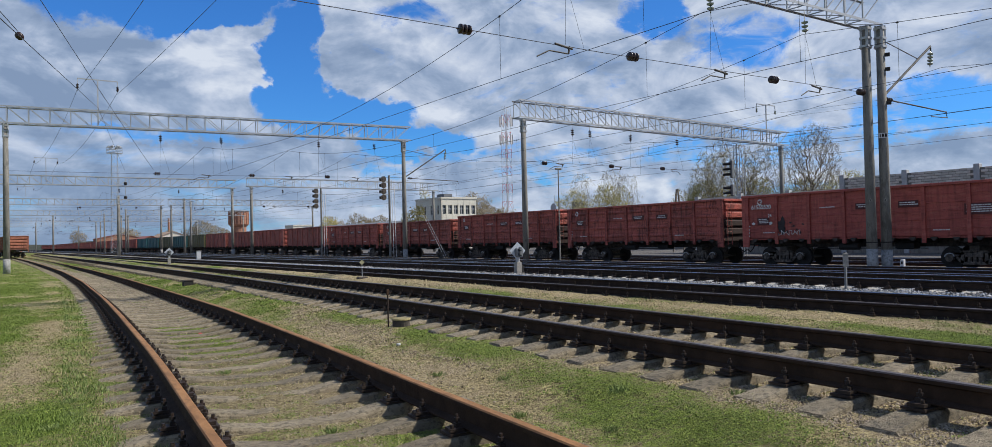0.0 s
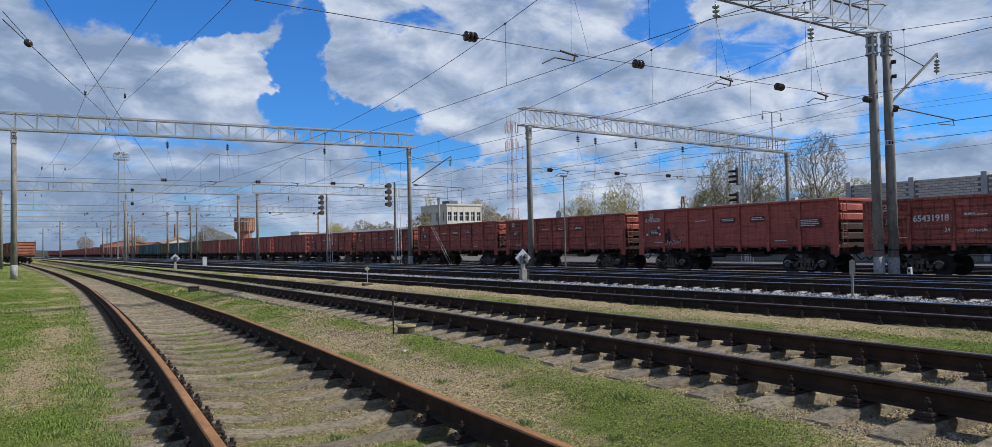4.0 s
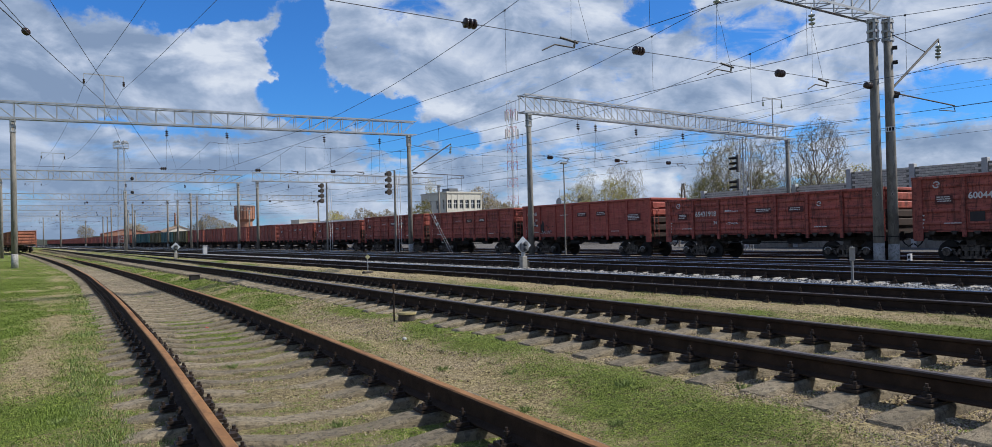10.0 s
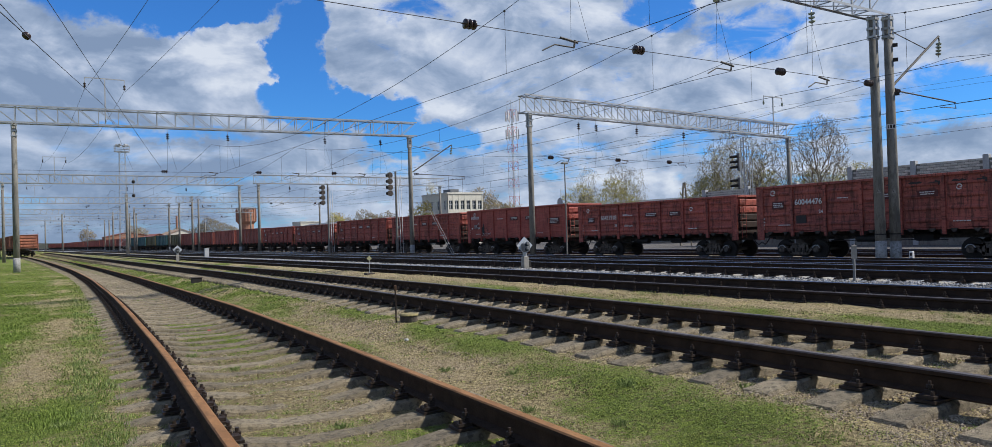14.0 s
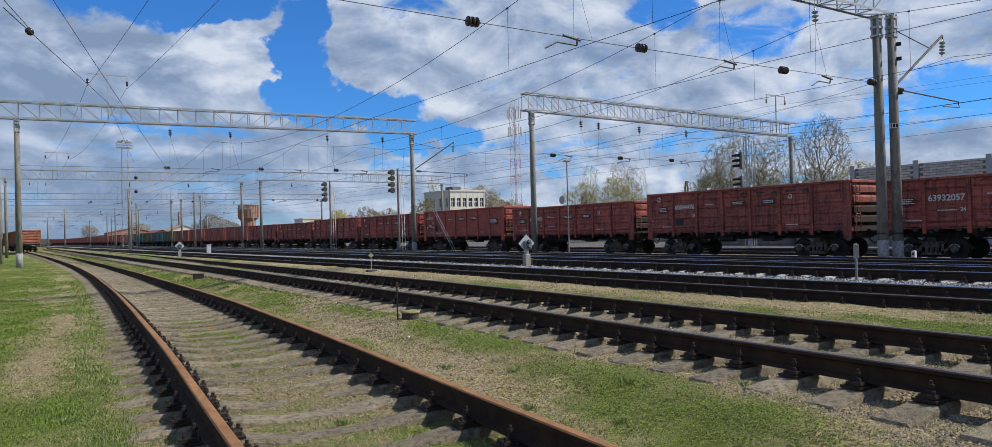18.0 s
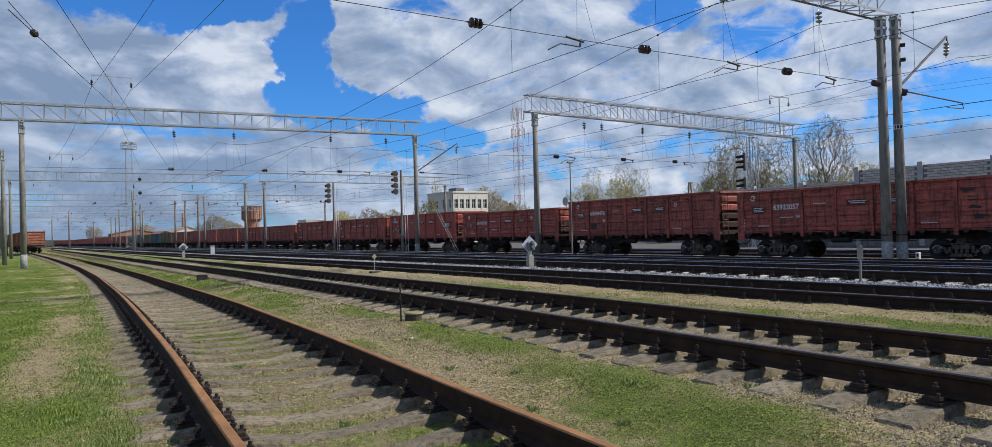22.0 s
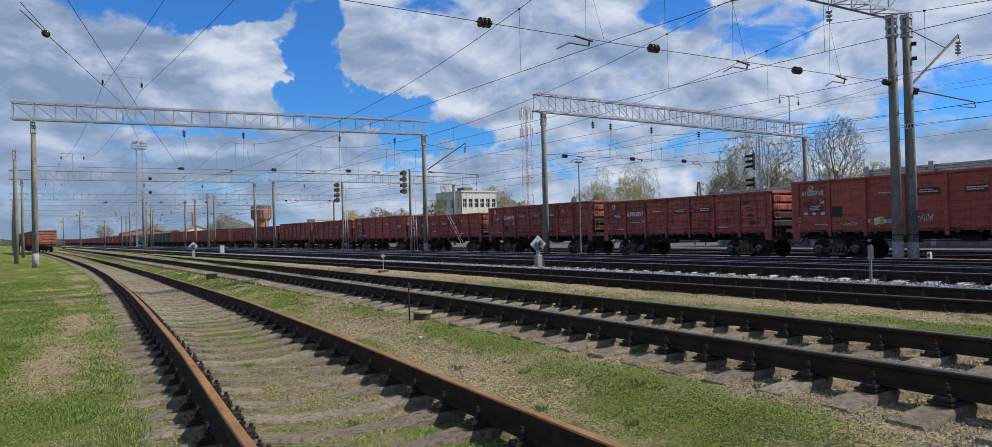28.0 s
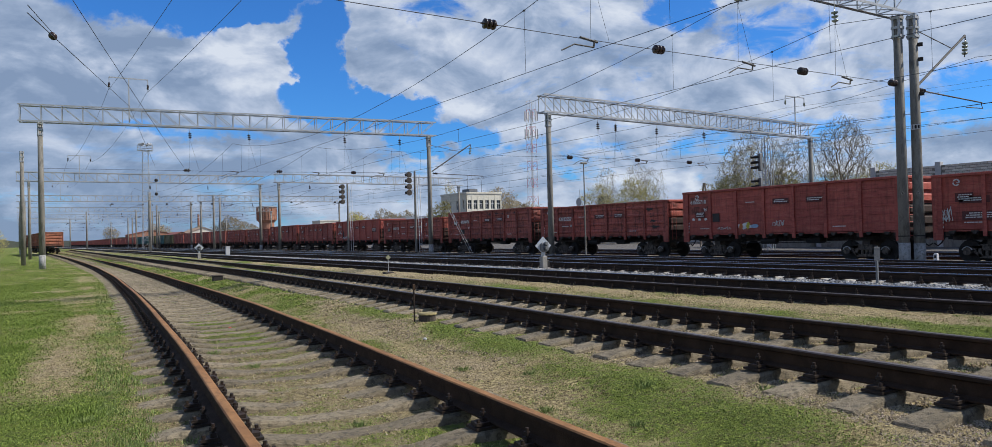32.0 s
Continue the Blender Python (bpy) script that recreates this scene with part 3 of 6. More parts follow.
def lush_at(x, y):
    """How green the ground is, from 0 (bare) to 1 (thick grass)."""
    u = x - siding_x(y) + 1.86
    n1 = noise.noise((x * 0.55, y * 0.4, 1)) * 0.55 + noise.noise((x * 1.7, y * 1.2, 5)) * 0.38 + noise.noise((x * 5, y * 4, 9)) * 0.15
    worn = math.exp(-(((u - 0.02 - 0.12 * math.sin(y * 0.55)) / 0.30) ** 2))  # a trodden straw path
    if u < 0.3:
        v = 0.84 - (0.42 if 8.5 < y < 18 else 0.25) * worn - 0.2 * max(0, min(1, (5.0 - y) / 3))
    elif u < 3.05:
        v = lerp(0.72, 0.38 if y < 10 else 0.58, min(1, (u - 0.3) / 0.6)) - 0.25 * worn
        n1 *= 0.75
    elif x < siding_x(y) + 5.1:
        middle = lerp(3.88, 4.48, min(1.0, max(0.0, (y - 3) / 5.5)))  # a green strip between bare soil
        strip = math.exp(-(((u - middle) / (0.58 if y < 4.5 else 0.50)) ** 4))
        v = lerp(0.29 if u < middle else 0.05, 0.70, strip)
        n1 *= 1.0 - 0.35 * strip
        v = lerp(v, 0.62 if u < 5.0 else 0.54, max(0.0, min(1.0, (y - 9.5) / 2.5)))
    elif x < track_x("T2", y) + 1.3:
        v = 0.04 if y < 11 else 0.42
    elif x < 8.5 + 0.01 * y:
        v = lerp(0.88, 0.38, max(0.0, min(1.0, (y - 6.5) / 4)))
    else:
        v = 0.1 if y < 60 else 0.3
    if x > 10.6:
        v = 0.0
    return max(0.0, min(1.0, v + n1))


def track_x(key, y):
    return STRAIGHT[key] if key in STRAIGHT else curve_x(T1 if key == "T1" else T2, y)


def rail_z(key, x, y):
    return RAIL_BASE[key] + drop(x, y)


def make_ground():
    xs = sorted({round(-7 + 0.22 * i, 2) for i in range(105)} | {-3000, -1200, -500, -200, -90, -50, -30, -18, -12, -9, 17, 18, 19, 20, 21, 22, 24, 26, 28, 30, 33, 37, 42, 48, 55, 65, 80, 110, 160, 250, 500, 1200, 3000})
    ys = sorted({round(-2 + 0.22 * i, 2) for i in range(155)} | {32 + 0.7 * i for i in range(50)} | {-3000, -1000, -300, -100, -40, -20, -12, -8, -6, -4, 70, 80, 92, 110, 135, 170, 220, 300, 450, 800, 1500, 3000})
    g = Geo()
    for y in ys:
        for x in xs:
            g.v.append(Vector((x, y, ground_z(x, y))))
    n = len(xs)
    for j in range(len(ys) - 1):
        for i in range(n - 1):
            k = j * n + i
            g.f.append((k, k + 1, k + n + 1, k + n))
    me = g.mesh("ground", GROUND, True)
    grown = me.attributes.new("lush", "FLOAT", "POINT")
    grown.data.foreach_set("value", [lush_at(p.x, p.y) for p in g.v])
    earth = me.attributes.new("dark_bed", "FLOAT", "POINT")  # darker ground in the bed of the siding, more so farther along
    earth.data.foreach_set("value", [0.75 * max(0.0, min(1.0, (1.5 - abs(p.x - siding_x(p.y))) / 0.3)) * max(0.25, min(1.0, (p.y - 3) / 6)) for p in g.v])
    tagged(new("ground", me), "patchy spring grass, dry soil and grey ballast of the yard", "ground", kind="structure")


make_ground()

RAIL_PROFILE = [(-0.075, 0), (0.075, 0), (0.075, 0.012), (0.014, 0.032), (0.009, 0.128), (0.037, 0.142), (0.037, 0.17), (0.028, 0.18), (-0.028, 0.18), (-0.037, 0.17), (-0.037, 0.142), (-0.009, 0.128), (-0.014, 0.032), (-0.075, 0.012)]
RAIL_PROFILE = [(u * 0.95, (w - 0.18) * 0.86) for u, w in RAIL_PROFILE]


def rail_mesh(key, offset, ys, head, side):
    path = []
    for y in ys:
        x = track_x(key, y)
        d = Vector((track_x(key, y + 0.5) - track_x(key, y - 0.5), 1.0)).normalized()
        px, py = x + d.y * offset, y - d.x * offset
        path.append((px, py, rail_z(key, x, y)))
    g = Geo().sweep(RAIL_PROFILE, path)
    me = g.mesh("rail", [side, head])
    n = len(RAIL_PROFILE)
    for i, p in enumerate(me.polygons):
        if i < n * (len(path) - 1) and i % n in (6, 7, 8):
            p.material_index = 1
    return me


def sleeper_mesh(mat):
    g = Geo()
    rows = [(-1.36, -0.285, 0.2), (-1.34, -0.262, 0.22), (-1.05, -0.222, 0.18), (-0.8, -0.203, 0.17), (-0.55, -0.215, 0.17), (-0.25, -0.262, 0.19), (0.25, -0.262, 0.19), (0.55, -0.215, 0.17), (0.8, -0.203, 0.17), (1.05, -0.222, 0.18), (1.34, -0.262, 0.22), (1.36, -0.285, 0.2)]
    for x, z, w in rows:
        for y, zz in ((-0.15, -0.44), (0.15, -0.44), (w / 2 + 0.02, z - 0.02), (w / 2, z), (-w / 2, z), (-w / 2 - 0.02, z - 0.02)):
            g.v.append(Vector((x, y, zz)))
    for i in range(len(rows) - 1):
        for s in range(6):
            a, b = i * 6 + s, i * 6 + (s + 1) % 6
            g.f.append((a, a + 6, b + 6, b))
    g.f.append(tuple(range(6)))
    g.f.append(tuple(reversed(range(66, 72))))
    return g.mesh("sleeper", mat)


def fastener_geo(g, m, full=True):
    """A ribbed base plate with two clips, bolts and nuts, at the foot of a rail; m places it at the rail's top."""
    g.box(-0.19, 0.19, -0.08, 0.08, -0.208, -0.19, m)
    for s in (-1, 1):
        g.box(s * 0.125 - 0.045, s * 0.125 + 0.045, -0.05, 0.05, -0.191, -0.165, m)
        g.box(s * 0.105 - 0.018, s * 0.105 + 0.018, -0.026, 0.026, -0.167, -0.138, m)
        if full:
            g.tube([m @ Vector((s * 0.105, 0, -0.14)), m @ Vector((s * 0.105, 0, -0.083))], 0.011, 6)
            g.tube([m @ Vector((s * 0.105, 0, -0.125)), m @ Vector((s * 0.105, 0, -0.105))], 0.022, 6)
            g.tube([m @ Vector((s * 0.165, 0.05 * s, -0.185)), m @ Vector((s * 0.165, 0.05 * s, -0.135))], 0.013, 6)
            g.box(s * 0.165 - 0.022, s * 0.165 + 0.022, 0.05 * s - 0.022, 0.05 * s + 0.022, -0.178, -0.160, m)
    return g


def make_track(key, label, head, y0, y1, sleeper, near, step=0.545, clips=True):
    """near: the stretch along the line where sleepers and clips are parts of their own."""
    root = thing("railway_track", label, "railway track", "tracks of the yard", kind="structure")
    ys = [y0 + 0.6 * i for i in range(int((min(y1, 70) - y0) / 0.6) + 1)]
    ys += [ys[-1] + 6 * i for i in range(1, int((y1 - ys[-1]) / 6))]
    for off in (-0.797, 0.797):
        part("rail", rail_mesh(key, off, ys, RAIL_WORN if key == "T3" and off < 0 else head, RAIL_SIDE if key in ("T1", "T2") else RAIL_OILY), None, root)
    clip = fastener_geo(Geo(), Matrix()).mesh("rail_fastener", IRON)
    far_s, far_c = Geo(), Geo()
    y = y0 + 0.2
    rnd = random.Random(key)
    while y < min(y1, 160):
        x = track_x(key, y)
        dx = track_x(key, y + 0.5) - track_x(key, y - 0.5)
        m = Matrix.Translation((x, y, rail_z(key, x, y) + 0.025)) @ Matrix.Rotation(-math.atan(dx) + rnd.uniform(-0.012, 0.012), 4, "Z")
        if near[0] < y < near[1]:
            s = part("sleeper", sleeper, None, root)
            s.matrix_local = m @ pose(rnd.uniform(-0.02, 0.02), 0, rnd.uniform(-0.008, 0.004))
            for off in (-0.797, 0.797):
                if clips and y < near[0] + 40:
                    part("rail_fastener", clip, None, root).matrix_local = m @ pose(off, 0, 0)
                elif clips:
                    fastener_geo(far_c, m @ pose(off, 0, 0), False)
        else:
            far_s.box(-1.36, 1.36, -0.11, 0.11, -0.4, -0.215, m)
            if clips and y < 90:
                for off in (-0.797, 0.797):
                    fastener_geo(far_c, m @ pose(off, 0, 0), False)
        y += step
    if far_s.v:
        tagged(part("far_sleepers", far_s, SLEEPER, root), kind="stuff")
    if far_c.v:
        tagged(part("far_fasteners", far_c, IRON, root), kind="stuff")


def make_tracks():
    dull, pale = sleeper_mesh(SLEEPER), sleeper_mesh(SLEEPER_PALE)
    make_track("T1", "rusty siding rails on half-buried concrete sleepers", RAIL_RUST, -7.858, 260, dull, (0, 70), 0.568)
    make_track("T2", "dark worn rails on concrete sleepers in sandy soil", RAIL_WORN, -12.12, 170, dull, (-1, 60), 0.51)
    make_track("T3", "bright running rails in sandy ballast", RAIL_BRIGHT, -25, 900, dull, (2, 45))
    make_track("T4", "bright running rails on pale sleepers in grey ballast", RAIL_BRIGHT, -30, 900, pale, (3, 60))
    for key in ("T5", "T6", "T7", "T8", "T9"):
        make_track(key, "running rails in grey ballast beside the goods train", RAIL_BRIGHT, -40, 900, pale, (0, 0), clips=False)


# ---- catenary portals ----
def mast(parent, x, y, z0, h, r0=0.215, r1=0.16, foot=0.0):
    g = Geo().tube([(x, y, z0 - 0.3), (x, y, z0 + h * 0.5), (x, y, z0 + h)], [r0, (r0 + r1) / 2, r1], 18)
    m = part("mast", g, CONCRETE, parent, smooth=True)
    if foot:
        part("whitewashed_foot", Geo().tube([(x, y, z0 - 0.05), (x, y, z0 + foot)], [r0 + 0.004, r0 + 0.001], 18), WHITEWASH, m, "whitewashed mast foot", True)
    g = Geo()
    for a in range(4):
        q = Matrix.Translation((x, y, z0 + h)) @ Matrix.Rotation(a * math.pi / 2 + math.pi / 4, 4, "Z")
        g.box(r1 * 0.95, r1 + 0.05, -0.05, 0.05, -0.95, 0.03, q)
    for z in (-0.85, -0.5, -0.1):
        for a in range(4):
            q = Matrix.Translation((x, y, z0 + h + z)) @ Matrix.Rotation(a * math.pi / 2, 4, "Z")
            g.box(r1 + 0.005, r1 + 0.03, -r1, r1, -0.05, 0.05, q)
    part("head_clamp", g, GALV, m, "galvanised clamp")
    return m


def lattice_beam(parent, p, q, width=0.75, height=1.15, bay=1.3, mat=None):
    """A box girder of angle bars between p and q (the middle of the lower face)."""
    p, q = Vector(p), Vector(q)
    L = (q - p).length
    n = max(4, round(L / bay))
    b = L / n
    d = (q - p).normalized()
    m = Matrix.Translation(p) @ d.to_track_quat("Y", "Z").to_matrix().to_4x4()
    mat = mat or GALV
    beam = part("beam", Geo().box(-width / 2 - 0.04, width / 2 + 0.04, -0.03, 0.03, -0.03, 0.03, m), mat, parent, "galvanised lattice beam")
    for sx in (-1, 1):
        for z in (0, height):
            g = Geo()
            x = sx * width / 2
            g.box(x - 0.045, x + 0.045, -0.1, L + 0.1, z - 0.007, z + 0.007, m)
            g.box(x + sx * 0.038, x + sx * 0.052, -0.1, L + 0.1, z - 0.05, z + 0.05, m)
            part("chord", g, mat, beam)
    meshes = []
    for flip in (0, 1):
        g = Geo()
        for sx in (-1, 1):
            x = sx * width / 2
            g.bar((x, 0, 0), (x, 0, height), 0.05)
            a, c = ((0, height), (height, 0))[flip]
            g.bar((x, 0, a), (x, b, c), 0.04)
        for z in (0, height):
            g.bar((-width / 2, 0, z), (width / 2, b, z), 0.035)
            g.bar((-width / 2, 0, z), (width / 2, 0, z), 0.035)
        meshes.append(g.mesh("lattice_bay", mat))
    for i in range(n):
        part("lattice_bay", meshes[1 if i < n / 2 else 0], None, beam).matrix_local = m @ pose(0, i * b, 0)
    return beam


def insulator_geo(g, top, way, n=3, r=0.125, pitch=0.15):
    """A string of n porcelain discs from top along way."""
    top, way = Vector(top), Vector(way).normalized()
    q = way.to_track_quat("Z", "Y")
    g.tube([top, top + way * (n * pitch + 0.15)], 0.02, 6)
    for i in range(n):
        c = top + way * (0.1 + pitch * i)
        g.tube([c, c + way * 0.02, c + way * 0.07, c + way * 0.11], [0.045, r, r * 0.92, 0.04], 12)
    return top + way * (n * pitch + 0.15)


def insulator(parent, top, way=(0, 0, -1), n=3, r=0.125, mat=None, pitch=0.15):
    g = Geo()
    end = insulator_geo(g, top, way, n, r, pitch)
    part("insulator", g, mat or CERAMIC, parent, "ribbed insulator", True)
    return end


def steady_arm(parent, x, y, z, span=1.3, way=-1):
    """The bent arm below the cross wire that holds a contact wire."""
    g = Geo()
    g.tube([(x, y, z), (x + way * 0.05, y, z - 0.22)], 0.03, 6)
    g.tube([(x + way * 0.05, y, z - 0.22), (x - way * 0.0 + way * 0.75, y + 0.02, z - 0.2), (x + way * span, y + 0.03, z - 0.42)], 0.022, 6)
    g.tube([(x + way * 0.55, y, z + 0.02), (x - way * 0.1, y, z - 0.06)], 0.035, 6)
    part("steady_arm", g, ARM, parent, "bent steel steady arm")


def t_frame(parent, x, y, z, h=2.3, w=2.6):
    """A post with a crossbar on a beam, a feeder hanging at each end."""
    g = Geo().bar((x, y, z - 1.0), (x, y, z + h), 0.08).bar((x - w / 2, y, z + h), (x + w / 2, y, z + h), 0.07)
    for s in (-1, 1):
        g.bar((x + s * w / 2, y, z + h), (x + s * w / 2, y, z + h - 0.35), 0.05)
    f = part("feeder_frame", g, GALV, parent)
    for s in (-1, 1):
        insulator(f, (x + s * w / 2, y, z + h - 0.3), (0, 0, -1), 3, 0.09, GLASSY if x > 40 else CERAMIC, 0.11)


def bracket_arm(parent, x, y, z):
    """A hinged cantilever on the far side of a mast: tie, raking tube with a glass insulator string, registration tube."""
    g = Geo()
    g.tube([(x, y, z + 2.35), (x + 2.9, y, z + 1.9)], 0.02, 6)
    part("tie_rod", g, ARM, parent)
    g = Geo().tube([(x, y, z + 0.05), (x + 4.0, y, z + 2.6)], 0.05, 8).tube([(x + 4.0, y, z + 2.6), (x + 4.05, y, z + 2.3)], 0.03, 6)
    part("raking_tube", g, ARM, parent)
    insulator(parent, (x + 4.0, y, z + 2.4), (-0.12, 0, -1), 4, 0.12, GLASSY)
    insulator(parent, (x + 0.05, y, z - 0.1), (1, 0, -0.02), 3, 0.09)
    g = Geo().tube([(x + 0.5, y, z - 0.12), (x + 5.3, y, z - 0.25)], 0.032, 8).tube([(x + 5.2, y, z - 0.22), (x + 5.35, y, z - 0.5), (x + 3.9, y, z - 0.55)], 0.022, 6)
    part("registration_tube", g, ARM, parent)


def make_portal(y, x0, x1, z0, z1, y0=None, near=True, left_mast=True, right_mast=True, hangers=(), cross=None, arms=(), frame_at=None, arm=False, foot=1.0):
    """A catenary portal over the tracks from x0 to x1. z0, z1: lower edge of its beam at the two ends."""
    y0 = y if y0 is None else y0
    root = thing("catenary_portal", "galvanised lattice portal on round concrete masts over the tracks", "catenary portal", "catenary portals")
    for on, x, yy, z in ((left_mast, x0, y0, z0), (right_mast, x1, y, z1)):
        if on:
            g0 = terrain(x, yy)
            mast(root, x, yy, g0, z - g0, foot=foot)
    d = Vector((x1 - x0, y - y0, 0)).normalized() * 0.5
    e = d * (2.4 if y0 != y else 1.0)
    lattice_beam(root, (x0 - e.x, y0 - e.y, z0 + 0.05), (x1 + d.x, y + d.y, z1 + 0.05), bay=1.3)

    def on(x):
        t = (x - x0) / (x1 - x0)
        return lerp(y0, y, t), lerp(z0, z1, t)

    for x in hangers:
        yy, z = on(x)
        g = Geo().bar((x, yy, z + 0.05), (x, yy, z - 0.35), 0.02)
        part("hanger_rod", g, GALV, root)
        insulator(root, (x, yy, z - 0.3), (0.05, 0, -1), 3, 0.125, GLASSY if y < 30 else CERAMIC)
        if cross and near:
            for dx in (-0.05, 0.65):
                part("hanger_wire", Geo().tube([(x, yy, z - 0.88), (x + dx, yy, cross[2] + 0.03)], 0.006, 4), WIRE, root)
    if cross:
        ca, cb, cz = cross
        g = Geo().tube([(ca, on(ca)[0], cz + 0.06), ((ca + cb) / 2, on((ca + cb) / 2)[0], cz - 0.02), (cb, on(cb)[0], cz + 0.08)], 0.011, 5)
        part("cross_wire", g, WIRE, root, "taut cross wire")
        for x, way, sep in arms:
            steady_arm(root, x, on(x)[0], cz, 1.2 if way < 0 else 1.0, way)
            insulator(root, (x + sep, on(x)[0], cz), (1, 0, 0), 3 if near else 2, 0.14, CERAMIC, 0.13)
    if frame_at is not None:
        t_frame(root, frame_at, on(frame_at)[0], on(frame_at)[1] + 1.2)
    if arm:
        bracket_arm(root, x1 + 0.25, y, 6.85)
    return root


def make_portals():
    # over the near half of the yard
    p = make_portal(16.85, 1.0, 30.3, 9.75, 9.75, hangers=(14.2, 20.6, 26.05), cross=(1.2, 30.2, 6.9), arms=((14.3, -1, -3.9), (21.3, -1, -4.7), (26.95, -1, -3.2)), left_mast=False)
    g0 = terrain(30.85, 16.55)
    mast(p, 30.86, 16.54, g0, 9.75 - g0, foot=1.0)
    bracket_arm(p, 31.05, 16.54, 6.85)
    # warning triangles, the number plate and small brackets on the pair of masts
    away = Matrix.Rotation(radians(-61.5), 4, "Z")
    for x, y in ((30.3, 16.85), (30.86, 16.54)):
        m = Matrix.Translation((x, y, 2.55)) @ away
        part("warning_triangle", Geo().poly([(-0.075, -0.065), (0.075, -0.065), (0.0, 0.08)], -0.212, -0.206, m), SLEEPER_PALE, p, "white warning triangle")
        part("warning_flash", Geo().poly([(-0.03, -0.04), (0.03, -0.04), (0.0, 0.03)], -0.216, -0.212, m), BLACK, p)
        part("strap", Geo().tube([(x, y, 0.78), (x, y, 0.82)], 0.223, 18), BLACK, p)
    m = Matrix.Translation((30.86, 16.54, 5.2)) @ away
    plate = part("number_plate", Geo().box(-0.17, 0.17, -0.20, -0.185, -0.1, 0.1, m), PAINT_WHITE, p, "white mast plate")
    part("number_bars", Geo().box(-0.13, -0.09, -0.204, -0.2, -0.07, 0.07, m).box(-0.05, 0.03, -0.204, -0.2, -0.07, 0.07, m).box(0.06, 0.13, -0.204, -0.2, -0.07, 0.07, m), BLACK, plate)
    for z in (8.55, 7.95, 6.55):
        part("mast_bracket", Geo().box(0.12, 0.34, -0.08, 0.08, -0.07, 0.07, Matrix.Translation((30.86, 16.54, z)) @ away, 0.015), BLACK, p)
    insulator(p, (30.1, 16.85, 6.98), (-1, 0, 0), 3, 0.14, CERAMIC, 0.13)
    make_portal(58.6, 1.45, 30.5, 10.0, 9.98, y0=62.0, hangers=(11.2, 15.5, 23.1, 27.85), cross=(1.5, 30.4, 6.7), arms=((14.6, -1, -4), (20.9, -1, -3.5), (26.4, -1, -3)), frame_at=7.1, arm=True)
    # over the far half
    make_portal(41.0, 30.5, 59.2, 9.4, 9.0, hangers=(34.85, 36.5, 40.56, 45.67), cross=(30.6, 59, 6.45), arms=((33.9, -1, -1.9), (39.5, -1, -1.2), (45.0, 1, -1.3)), frame_at=57.2, foot=0)
    for y in (113.0, 166.0, 219.0, 272.0, 325.0):
        make_portal(y, 0.5, 30.5, 9.5, 9.5, near=False, hangers=(15.5, 23.1), cross=(1.5, 30.4, 6.6), arms=((14.6, -1, -4), (20.9, -1, -3.5), (26.4, -1, -3)), frame_at=7.0 if y < 200 else None)
    for y in (103.5, 156.0, 208.0, 261.0):
        make_portal(y, 30.5, 59.0, 9.1, 9.0, near=False, hangers=(34.85, 40.5), cross=(30.6, 59, 6.4), arms=((33.9, -1, -1.9), (39.5, -1, -1.2)), foot=0)


# ---- wires along the line ----
def strung(name, label, a, b, sag, r=0.008, n=14):
    a, b = Vector(a), Vector(b)
    pts = [a.lerp(b, i / n) - Vector((0, 0, 4 * sag * (i / n) * (1 - i / n))) for i in range(n + 1)]
    return tagged(new(name, Geo().tube(pts, r, 5).mesh(name, WIRE, True)), label, "wire", "overhead wires")


def catenary(x, supports, contact=6.35, top=8.75, low=7.0, zig=0.25):
    """A contact wire with its messenger and droppers, between supports along the line."""
    root = thing("overhead_line", "contact wire with messenger wire and thin droppers", "wire", "overhead wires")
    for k, (ya, yb) in enumerate(zip(supports, supports[1:])):
        xa, xb = x + zig * (-1) ** k, x - zig * (-1) ** k
        n = 16
        pts = []
        for i in range(n + 1):
            t = i / n
            pts.append(Vector((lerp(xa, xb, t), lerp(ya, yb, t), low + (top - low) * (2 * t - 1) ** 2)))
        part("messenger_wire", Geo().tube(pts, 0.010, 5), WIRE, root, smooth=True)
        part("contact_wire", Geo().tube([(xa, ya, contact), (xb, yb, contact)], 0.009, 5), WIRE, root)
        if ya < 120:
            for i in range(1, n, 2):
                if i in (1, n - 1) or i % 3 == 1:
                    p = pts[i]
                    part("dropper", Geo().tube([p, (p.x, p.y, contact)], 0.0065, 4), WIRE, root)
                    part("dropper_clip", Geo().box(p.x - 0.02, p.x + 0.02, p.y - 0.035, p.y + 0.035, p.z - 0.035, p.z + 0.02), BLACK, root)


